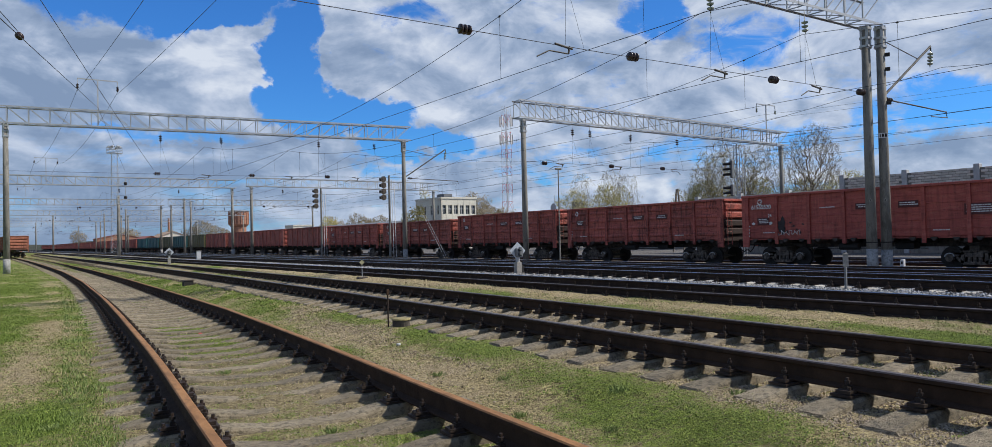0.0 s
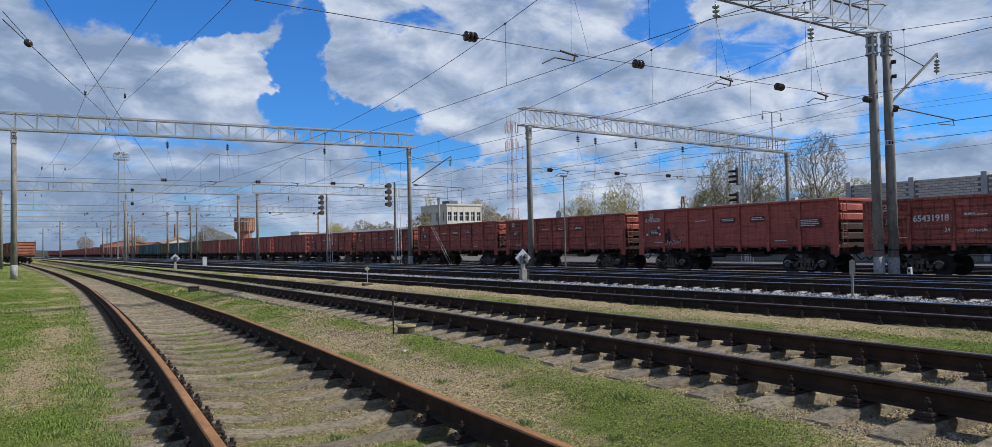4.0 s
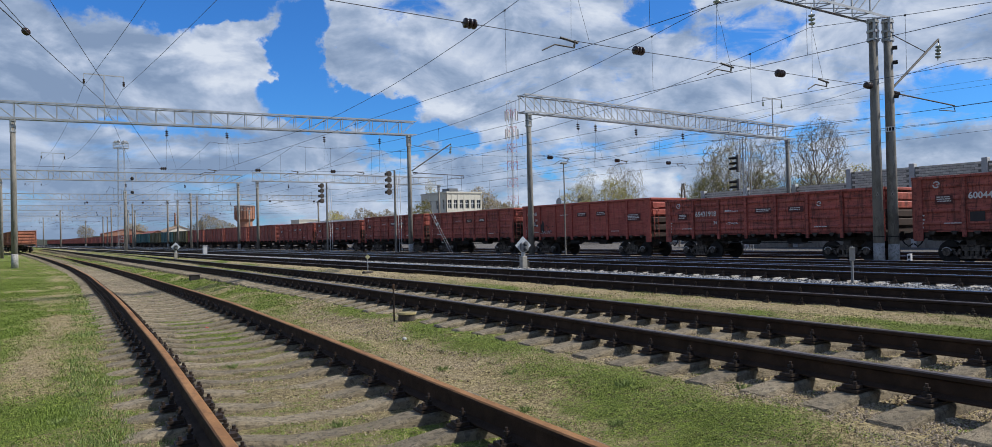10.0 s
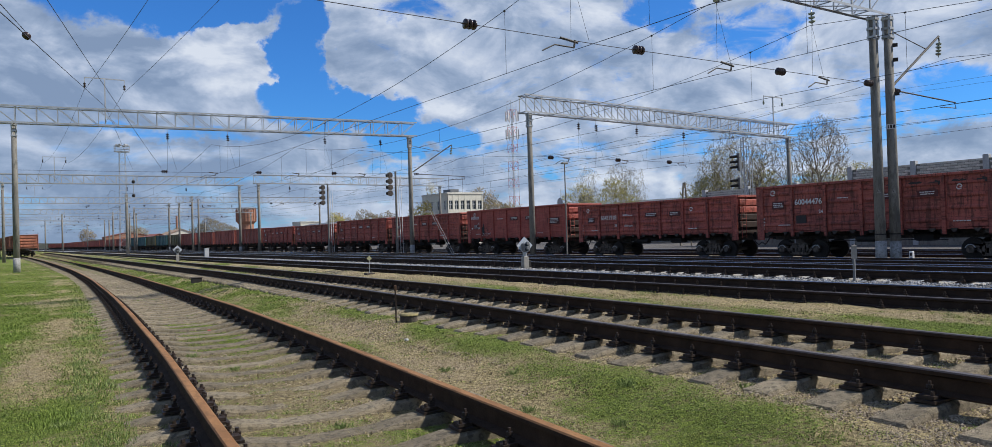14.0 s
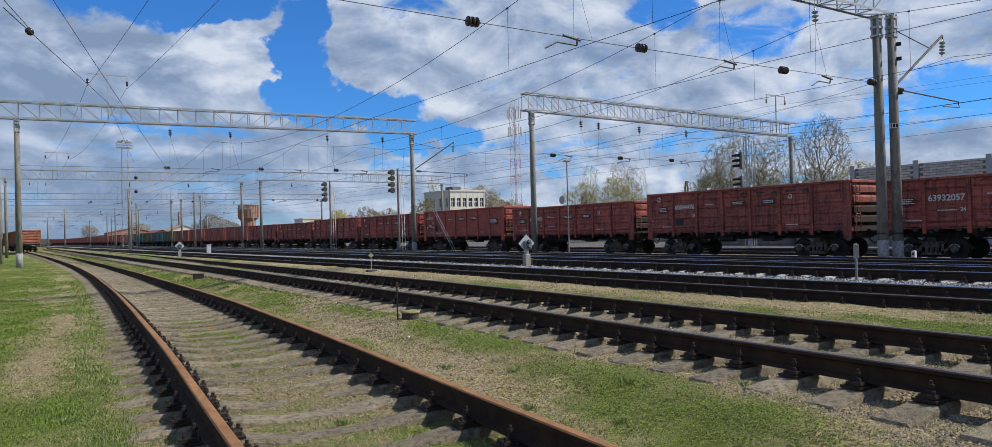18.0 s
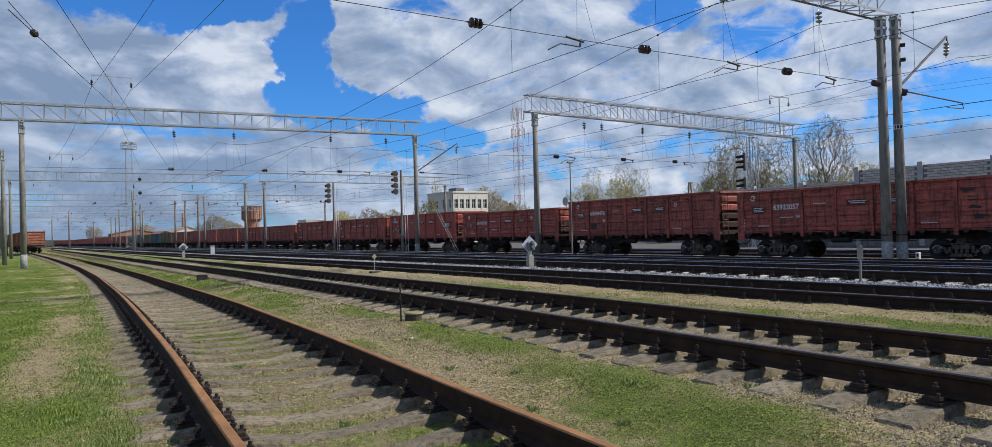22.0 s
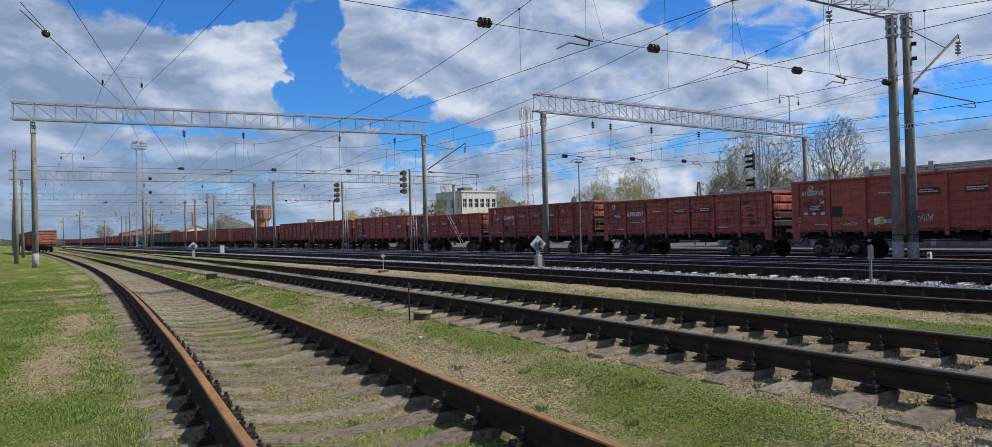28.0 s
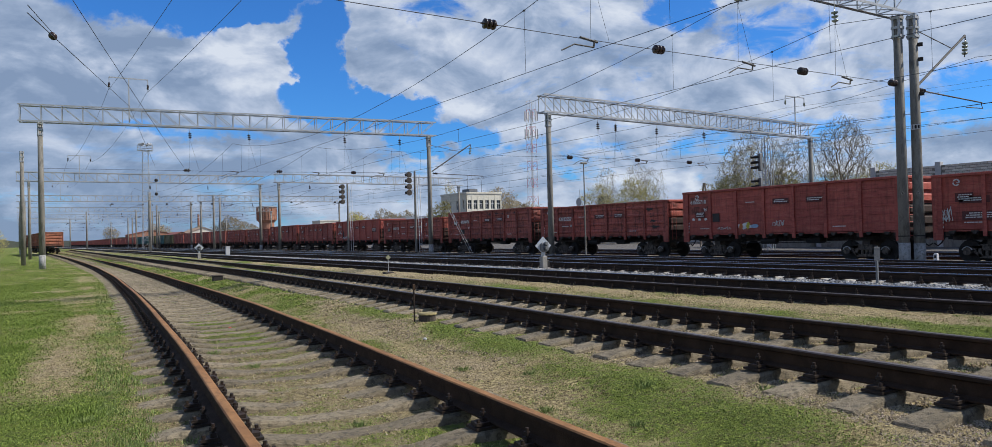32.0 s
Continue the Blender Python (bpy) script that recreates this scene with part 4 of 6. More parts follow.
def make_wires():
    near = [-40, 16.7, 59.5, 113, 166, 219, 300]
    for x in (13.8, 20.3, 25.9):
        catenary(x, near)
    catenary(36.2, [-35, 16.5, 58.6, 103.5, 156, 208, 300], 6.5, 8.6)
    catenary(39.6, [-60, -8, 41, 103.5, 156, 208, 300], 6.3, 8.2)
    catenary(45.3, [-60, -8, 41, 103.5, 156, 208, 300], 6.3, 8.2)
    for x in (5.8, 8.4):
        for ya, yb in ((-35, 61.5), (61.5, 113), (113, 166)):
            strung("feeder_wire", "dark feeder wire strung between the portals", (x, ya, 12.7), (x, yb, 12.6 if yb < 100 else 12.2), 1.0, 0.012)
    strung("anchor_wire", "slanting anchor wire with an insulator", (0.30, 23.2, 7.46), (6.96, 60.0, 11.22), 0.0, 0.014)
    strung("anchor_wire", "second strand of the slanting anchor wire", (0.31, 23.15, 7.65), (1.05, 29.0, 8.45), 0.0, 0.012)
    strung("anchor_wire", "slanting anchor wire with an insulator", (6.96, 60.0, 11.22), (16.1, 112.0, 11.6), 0.0, 0.014)
    strung("messenger_wire", "dark messenger wire rising over the siding", (0.30, 23.4, 9.80), (10.56, 60.0, 6.92), 0.12, 0.012)
    a = thing("anchor_insulator", "string insulator in the slanting anchor wire", "insulator")
    insulator(a, (1.05, 28.9, 8.31), (0.18, 0.977, 0.10), 3, 0.12, CERAMIC, 0.12)
    a = thing("ball_insulators", "two dark round insulators on a rod hung from the portal", "insulator")
    x, y = 16.25, 112.58
    part("rod", Geo().tube([(x, y, 10.75), (x, y, 7.8)], 0.03, 6), GALV, a)
    for z in (9.86, 7.97):
        part("ball", Geo().ball((x, y, z), 0.23, 12, 8), BLACK, a, smooth=True)
    for x in (56.0, 58.5):
        strung("feeder_wire", "dark feeder wire strung between the portals", (x, -25, 11.6), (x, 41, 11.5), 0.8)
        strung("feeder_wire", "dark feeder wire strung between the portals", (x, 41, 11.5), (x, 103.5, 11.3), 0.8)


# ---- goods train ----
HALF_L, HALF_W = 6.35, 1.565
LOW = 0.11  # how far the wheels reach below a wagon's own zero
PANELS = 7


def wheelset_mesh(full):
    g = Geo()
    seg = 20 if full else 12
    for s in (-1, 1):
        x = s * 0.79
        g.tube([(x - s * 0.03, 0, 0), (x - s * 0.029, 0, 0), (x + s * 0.10, 0, 0)][1:], 0.46, seg)
        g.tube([(x - s * 0.035, 0, 0), (x, 0, 0)], 0.495, seg)
        g.tube([(x + s * 0.09, 0, 0), (x + s * 0.13, 0, 0)], 0.16, 10)
        for k in range(6):
            a = k * math.pi / 3
            g.box(x + s * 0.1 - 0.012, x + s * 0.1 + 0.012, -0.03, 0.03, 0.18, 0.40, Matrix.Rotation(a, 4, "X"))
    g.tube([(-0.8, 0, 0), (0.8, 0, 0)], 0.085, 10)
    return g.mesh("wheelset", BLACK, False)




def side_frame_geo(g, s):
    """One cast side frame with its sloping arms, window and axle boxes (wheelbase 1.85 m)."""
    x0, x1 = s * 1.0, s * 1.14
    lo, hi = min(x0, x1), max(x0, x1)
    turn = Matrix(((0, 1, 0, 0), (1, 0, 0, 0), (0, 0, 1, 0), (0, 0, 0, 1)))  # outline runs along the line
    top = [(-1.12, 0.62), (-0.95, 0.70), (-0.55, 0.60), (-0.42, 0.78), (0.42, 0.78), (0.55, 0.60), (0.95, 0.70), (1.12, 0.62), (1.10, 0.50), (0.72, 0.46), (0.45, 0.70), (-0.45, 0.70), (-0.72, 0.46), (-1.10, 0.50)]
    g.poly(top, lo, hi, turn)
    low = [(-0.78, 0.52), (-0.42, 0.22), (0.42, 0.22), (0.78, 0.52), (0.66, 0.56), (0.36, 0.32), (-0.36, 0.32), (-0.66, 0.56)]
    g.poly(low, lo, hi, turn)
    for y in (-0.45, 0.45):
        g.box(lo, hi, y - 0.06, y + 0.06, 0.26, 0.74)
    for k in range(-1, 2):  # springs and bolster end
        g.tube([(s * 1.07, k * 0.2, 0.32), (s * 1.07, k * 0.2, 0.54)], 0.075, 10)
    g.box(lo - 0.03, hi + 0.03, -0.34, 0.34, 0.54, 0.70)
    for y in (-0.925, 0.925):
        g.tube([(s * 1.0, y, 0.475), (s * 1.2, y, 0.475)], 0.15, 12)
        g.tube([(s * 1.2, y, 0.475), (s * 1.22, y, 0.475)], 0.10, 10)


def axle_glint_geo(g, s, y):
    """A pale arc modelled in place of the highlight over an axle box."""
    if y:
        pts = [(s * 1.16, y + 0.2 * math.cos(a), 0.475 + 0.2 * math.sin(a)) for a in [radians(20 + 17.5 * i) for i in range(9)]]
        g.tube(pts, 0.022, 5)


def side_panel(g, x, y0, y1, z0, z1, pressed, face):
    """One side panel as a single sheet, with pressed ridges or weld seams. face: +1 or -1, the way it looks."""
    if pressed:
        cols = [(y0, 0.0), (y0 + 0.12, 0.0), (y0 + 0.20, 1.0), (y1 - 0.20, 1.0), (y1 - 0.12, 0.0), (y1, 0.0)]
        rows, n = [(z0, 0.0)], 4
        for i in range(n):
            zc = lerp(z0, z1, (i + 0.62) / (n + 0.25))
            rows += [(zc - 0.10, 0.0), (zc - 0.035, 0.045), (zc + 0.035, 0.045), (zc + 0.10, 0.0)]
        rows.append((z1, 0.0))
    else:
        cols = [(y0, 1.0), (y1, 1.0)]
        rows = [(z0, 0.0)]
        for i in range(1, 6):
            zc = lerp(z0, z1, i / 6)
            rows += [(zc - 0.02, 0.0), (zc - 0.008, 0.014), (zc + 0.008, 0.014), (zc + 0.02, 0.0)]
        rows.append((z1, 0.0))
    k, m = len(g.v), len(cols)
    for z, up in rows:
        for y, on in cols:
            g.v.append(Vector((x + face * up * on, y, z)))
    for r in range(len(rows) - 1):
        for q in range(m - 1):
            a = k + r * m + q
            g.f.append((a, a + 1, a + m + 1, a + m) if face > 0 else (a, a + m, a + m + 1, a + 1))
    b = len(g.v)
    top = k + (len(rows) - 1) * m
    g.v += [Vector((x - face * 0.02, y, z)) for y, z in ((y0, z0), (y1, z0), (y1, z1), (y0, z1))]
    g.f.append((b, b + 3, b + 2, b + 1) if face > 0 else (b, b + 1, b + 2, b + 3))
    g.f += [tuple([b, b + 1] + [k + q for q in reversed(range(m))]), tuple([b + 3, b + 2] + [top + q for q in reversed(range(m))]), tuple([b, b + 3] + [k + r * m for r in reversed(range(len(rows)))]), tuple([b + 1, b + 2] + [k + r * m + m - 1 for r in reversed(range(len(rows)))])]


# far ribs get the paler paint that stands for light on their edges
RIB_PAINT = {m.name: WAGON_LIT_RIB for m in (WAGON_RED, WAGON_BROWN)}


def make_wagon(height, paint, pressed, full=True, name="open_wagon", label="rusty red open goods wagon on two bogies", darkened=True):
    """An open-topped four-axle wagon; its origin lies on the rails at its middle, its length along y."""
    root = thing(name, label, "goods wagon", "wagons of the goods train")
    z0, z1 = 1.26, height
    edges = [-HALF_L + 0.10] + [lerp(-HALF_L + 1.98, HALF_L - 1.98, i / 5) for i in range(6)] + [HALF_L - 0.10]
    for s in (-1, 1):
        x = s * (HALF_W - 0.07)
        wall = part("side_wall", Geo().box(min(x, x - s * 0.03), max(x, x - s * 0.03), -HALF_L, HALF_L, z0 - 0.06, z0 + 0.03), paint, root)
        if full:
            for i in range(PANELS):
                g = Geo()
                side_panel(g, x, edges[i], edges[i + 1], z0, z1 - 0.1, pressed, s)
                part("panel", g, paint, wall)
            for i, y in enumerate(edges):
                w = 0.075
                g = Geo().box(min(x, x + s * 0.085), max(x, x + s * 0.085), y - w, y + w, z0 - (0.26 if 0 < i < PANELS else 0.1), z1 - 0.06, None, 0.012)
                part("rib", g, paint, wall)
        else:
            for i in range(PANELS):
                part("panel", Geo().box(min(x, x - s * 0.02), max(x, x - s * 0.02), edges[i], edges[i + 1], z0, z1 - 0.1), paint, wall)
            for i, y in enumerate(edges):
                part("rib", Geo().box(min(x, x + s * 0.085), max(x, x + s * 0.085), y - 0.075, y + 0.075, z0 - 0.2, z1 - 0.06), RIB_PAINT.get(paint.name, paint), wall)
        g = Geo().box(min(x - s * 0.06, x + s * 0.10), max(x - s * 0.06, x + s * 0.10), -HALF_L, HALF_L, z1 - 0.12, z1, None, 0.02)
        part("top_rail", g, paint, wall)
        if full:  # corner posts and gusset skirts
            for e in (-1, 1):
                yy = e * (HALF_L - 0.08)
                g = Geo().box(min(x, x + s * 0.075), max(x, x + s * 0.075), yy - 0.30 if e > 0 else yy - 0.08, yy + 0.08 if e > 0 else yy + 0.30, z0 - 0.42, z1 - 0.05, None, 0.01)
                part("corner_post", g, paint, wall)
            for i in range(14):
                g = Geo()
                y = lerp(-HALF_L + 0.75, HALF_L - 0.75, i / 13)
                tri = [(y - 0.14, z0 - 0.02), (y + 0.14, z0 - 0.02), (y + 0.05, z0 - 0.16), (y - 0.05, z0 - 0.16)]
                g.poly(tri, min(x + s * 0.0, x + s * 0.10), max(x, x + s * 0.10), Matrix(((0, 1, 0, 0), (1, 0, 0, 0), (0, 0, 1, 0), (0, 0, 0, 1))))
                part("hatch_lock", g, UNDER, wall)
    for e in (-1, 1):
        y = e * (HALF_L - 0.05)
        w = HALF_W - 0.1
        g = Geo().box(-w, w, min(y, y - e * 0.03), max(y, y - e * 0.03), z0, z1 - 0.02)
        wall = part("end_wall", g, paint, root)
        # the lower half of the end wall is darker than the upper
        if full and darkened:
            zc = lerp(z0, z1, 0.5)
            part("stained_sheet", Geo().box(-w + 0.02, w - 0.02, min(y, y + e * 0.012), max(y, y + e * 0.012), z0 - 0.1, zc), DARK_END, wall, "dark lower end sheet")
        n = 4
        for i in range(n if full else 3):
            zc = lerp(z0 + 0.2, z1 - 0.2, (i + 0.5) / (n if full else 3))
            g = Geo().box(-w + 0.1, w - 0.1, min(y, y + e * 0.10), max(y, y + e * 0.10), zc - 0.17, zc + 0.17, None, 0.045)
            part("ridge", g, DARK_END if i < 2 and full and darkened else paint, wall)
        part("top_rail", Geo().box(-w - 0.05, w + 0.05, min(y - e * 0.04, y + e * 0.12), max(y - e * 0.04, y + e * 0.12), z1 - 0.13, z1 + 0.005, None, 0.02), paint, wall)
        if full:  # ladder at the corner that faces the yard
            g = Geo()
            for xx in (-w + 0.12, -w + 0.47):
                g.tube([(xx, y + e * 0.17, 0.95), (xx, y + e * 0.17, z1 - 0.08)], 0.016, 6)
            for k in range(8):
                zz = 1.05 + k * 0.3
                if zz < z1 - 0.1:
                    g.tube([(-w + 0.12, y + e * 0.17, zz), (-w + 0.47, y + e * 0.17, zz)], 0.013, 6)
            part("ladder", g, paint, root)
        g = Geo().box(-0.12, 0.12, e * HALF_L if e > 0 else -HALF_L - 0.42, HALF_L + 0.42 if e > 0 else -HALF_L, 0.93, 1.16).box(-0.2, 0.2, e * HALF_L - 0.1, e * HALF_L + 0.1, 0.85, 1.24)
        g.box(-0.19, 0.19, min(e * (HALF_L + 0.36), e * (HALF_L + 0.6)), max(e * (HALF_L + 0.36), e * (HALF_L + 0.6)), 0.9, 1.2, None, 0.04)
        part("coupler", g, BLACK, root)
        if full:
            g = Geo()
            hose = [(-0.45, e * (HALF_L + 0.1), 0.95), (-0.45, e * (HALF_L + 0.25), 0.72), (-0.42, e * (HALF_L + 0.42), 0.58), (-0.4, e * (HALF_L + 0.58), 0.70)]
            g.tube(hose, 0.03, 6)
            part("brake_hose", g, BLACK, root)
    w = HALF_W - 0.12
    part("floor", Geo().box(-w, w, -HALF_L + 0.05, HALF_L - 0.05, z0 - 0.02, z0 + 0.05), UNDER, root)
    g = Geo().box(-0.22, 0.22, -HALF_L + 0.1, HALF_L - 0.1, 0.82, z0 - 0.02)
    sill = part("centre_sill", g, UNDER, root)
    for i in range(8):
        y = lerp(-HALF_L + 0.5, HALF_L - 0.5, i / 7)
        part("cross_beam", Geo().box(-w, w, y - 0.08, y + 0.08, 1.02, z0 - 0.02), UNDER, sill)
    if full:
        g = Geo().box(-0.95, -0.45, -1.9, -1.1, 0.72, 1.05, None, 0.06)
        g.tube([(-1.15, 0.4, 0.86), (-1.15, 1.3, 0.86)], 0.16, 12)
        g.tube([(-1.2, -2.6, 0.78), (-1.2, 2.6, 0.78)], 0.022, 6)
        part("brake_gear", g, BLACK, root)
    wheel = WHEELS[0 if full else 1]
    for e in (-1, 1):
        yb = e * 4.325
        g = Geo().box(-1.1, 1.1, yb - 0.18, yb + 0.18, 0.55, 0.86)
        bg = part("bogie", g, UNDER, root)
        for s in (-1, 1):
            g = Geo()
            side_frame_geo(g, s)
            part("side_frame", g, FRAME_DUST, bg).matrix_local = pose(0, yb, -LOW)
            if full:
                for q in (-0.925, 0.925):
                    g = Geo()
                    axle_glint_geo(g, s, q)
                    part("axle_box_arc", g, GALV, bg, "pale arc modelled as the axle box highlight").matrix_local = pose(0, yb, -LOW)
        for q in (-0.925, 0.925):
            part("wheelset", wheel, None, bg).matrix_local = pose(0, yb + q, 0.475 - LOW)
    return root


def lettering(parent, text, y, z, size, x=-HALF_W + 0.022, mat=None):
    """Painted characters on the side that faces the yard, read from there."""
    c = bpy.data.curves.new("stencil", "FONT")
    c.body, c.size, c.extrude, c.offset = text, size, 0.002, size * 0.022
    ob = bpy.data.objects.new("stencil", c)
    scene.collection.objects.link(ob)
    me = bpy.data.meshes.new_from_object(ob.evaluated_get(bpy.context.evaluated_depsgraph_get()))
    bpy.data.objects.remove(ob)
    me.materials.clear()
    me.materials.append(mat or CHALK)
    p = part("stencil", me, None, parent, "white stencilled number")
    p.matrix_local = Matrix.Translation((x, y, z)) @ Matrix(((0, 0, -1, 0), (-1, 0, 0, 0), (0, 1, 0, 0), (0, 0, 0, 1)))
    return p


def bars(parent, y, z, rows, w, h=0.042, x=-HALF_W + 0.022, mat=None, gap=0.085):
    """Short rows of stencilling too small to read; y is the edge towards the train's head."""
    g = Geo()
    rnd = random.Random(f"{y}{z}")
    for r in range(rows):
        a = y - rnd.uniform(0, 0.15 * w)
        end = y - w * rnd.uniform(0.75, 1.0)
        while a > end:
            b = a - rnd.uniform(0.05, 0.16)
            g.box(x - 0.003, x, b, a, z - r * gap - h, z - r * gap)
            a = b - 0.02
    ink = part("stencilling", g, mat or CHALK, parent, "small white stencilling")
    tagged(ink, kind="stuff")
    if rows > 1:
        part("stencil_panel", Geo().box(x, x + 0.003, y - w - 0.08, y + 0.06, z - rows * gap - 0.05, z + 0.06), REPAINT, ink, "dark repainted patch")


def mark(parent, y, z, r, x=-HALF_W + 0.022):
    """A broken ring, the owner's sign."""
    g = Geo()
    for a0, a1 in ((30, 200), (220, 380)):
        pts = [(x, y + r * math.cos(radians(a)), z + r * math.sin(radians(a))) for a in range(a0, a1, 20)]
        g.tube(pts, r * 0.24, 5)
    g.tube([(x, y - r * 0.15, z), (x, y - r * 0.75, z - r * 0.1)], r * 0.2, 5)
    part("owner_sign", g, CHALK, parent, "white round sign")


def patch(parent, name, label, mat, y0, y1, z0, z1, wob=0.0, seed=1, x=-HALF_W + 0.030):
    """A painted or sprayed patch between y0 and y1 from the wagon's head; wob roughens its outline."""
    rnd = random.Random(seed)
    n = 14
    pts = []
    for i in range(n):
        a = 2 * math.pi * i / n
        if wob:
            s = 1 + rnd.uniform(-wob, wob)
            pts.append((lerp(y0, y1, 0.5 + 0.5 * s * math.cos(a)), lerp(z0, z1, 0.5 + 0.5 * s * math.sin(a))))
    if not wob:
        pts = [(y0, z0), (y1, z0), (y1, z1), (y0, z1)]
    g = Geo().poly(pts, x, x + 0.004, Matrix(((0, 1, 0, 0), (1, 0, 0, 0), (0, 0, 1, 0), (0, 0, 0, 1))))
    part(name, g, mat, parent, label)


def scribble(parent, y, z, w, h, seed, mat=None, x=-HALF_W + 0.016):
    """A sprayed line that loops about; unreadable."""
    rnd = random.Random(seed)
    pts = []
    n = 26
    for i in range(n):
        t = i / (n - 1)
        pts.append((x, y - w * t + 0.06 * math.sin(i * 2.1), z + h * (0.5 + 0.5 * math.sin(i * 1.3 + seed)) * rnd.uniform(0.6, 1.0)))
    part("scribble", Geo().tube(pts, 0.016, 4), mat or CHALK, parent, "sprayed white scribble")


def markings(w, k, h, front):
    """What sets each wagon's side apart."""
    if k == 1:
        bars(w, front - 10.6, h - 0.95, 4, 1.2)
        patch(w, "sprayed_patch", "black sprayed patch", SOOT, front - 2.45, front - 2.05, 1.45, 2.3, 0.35, 2)
        scribble(w, front - 2.1, 1.42, 1.2, 0.3, 3)
        for i in range(9):
            y, z = front - 2.0 - 0.17 * i, 1.45 + 0.09 * ((i * 5) % 7)
            patch(w, "paint_chip", "dark chip in the paint", SOOT, y - 0.1 - 0.02 * (i % 3), y, z, z + 0.07 + 0.02 * (i % 4), 0.5, 60 + i)
        for i in range(3):
            patch(w, "small_sign", "small white sign", CHALK, front - 0.75 - i * 0.5, front - 0.55 - i * 0.5, 1.95, 2.1, 0.2, 8 + i)
    if k == 0:
        scribble(w, front - 4.3, 1.75, 0.7, 0.12, 5)
        mark(w, front - 9.6, h - 0.6, 0.1)
        bars(w, front - 4.1, h - 0.7, 1, 0.5, 0.09)
    if k == -1:
        patch(w, "soot_patch", "dark worn patch", SOOT, front - 2.75, front - 2.2, 1.55, 2.0)
        mark(w, front - 9.6, h - 0.6, 0.1)
        for i in range(5):
            patch(w, "rust_flake", "dark rust flake", SOOT, front - 7.2 - i * 0.9, front - 6.7 - i * 0.9, h - 0.45 - 0.06 * (i % 2), h - 0.28, 0.5, 20 + i)
    if k == -2:
        bars(w, front - 2.5, h - 1.35, 1, 0.8)
        for i in range(4):
            patch(w, "rust_flake", "dark rust flake", SOOT, front - 11.9 + 0.15 * i, front - 11.2 + 0.1 * i, 1.7 + i * 0.35, 1.85 + i * 0.35, 0.5, 30 + i)
    if k == -3:
        patch(w, "number_panel", "dark painted number panel", WAGON_BROWN, front - 1.80, front - 0.42, h - 0.78, h - 0.32, 0, 1, -HALF_W + 0.052)
        patch(w, "data_panel", "dark painted data panel", WAGON_BROWN, front - 1.80, front - 0.42, h - 1.28, h - 0.86, 0, 1, -HALF_W + 0.052)
        patch(w, "black_square", "black painted square", SOOT, front - 2.6, front - 2.12, 1.92, 2.38)
        patch(w, "sprayed_white", "white sprayed lettering shape", CHALK, front - 4.75, front - 3.85, 1.5, 1.82, 0.25, 40)
        patch(w, "sprayed_orange", "orange sprayed shape", SPRAY_ORANGE, front - 4.15, front - 3.9, 1.5, 1.78, 0.3, 41, -HALF_W + 0.025)
        patch(w, "sprayed_yellow", "yellow sprayed shape", SPRAY_YELLOW, front - 4.6, front - 4.35, 1.47, 1.86, 0.3, 42, -HALF_W + 0.025)
        patch(w, "sprayed_blue", "pale blue sprayed shape", SPRAY_BLUE, front - 5.15, front - 4.65, 1.54, 1.74, 0.1, 43, -HALF_W + 0.025)
        scribble(w, front - 6.0, 1.6, 0.7, 0.35, 9)
        scribble(w, front - 2.5, 1.5, 0.9, 0.14, 11)
        for i in range(3):
            patch(w, "small_sign", "small white sign", CHALK, front - 0.85 - i * 0.45, front - 0.62 - i * 0.45, 2.02, 2.16, 0.2, 48 + i)
    if k == -4:
        scribble(w, front - 0.35, 1.6, 0.4, 0.7, 13)
        bars(w, front - 1.1, h - 1.0, 2, 1.0)
        bars(w, front - 1.2, h - 1.6, 3, 1.4)


# the head of one marked wagon passes these places: seconds, metres along the line
RUN = [(0, 10.74), (3, 16.6), (6, 22.46), (9, 28.36), (13, 36.2), (16, 42.05), (19, 47.9), (23, 55.5), (26, 61.15), (28, 64.85), (30, 68.6), (32, 72.35)]
WHEELS = []
TRAIN = []  # (wagon, place behind the marked wagon)


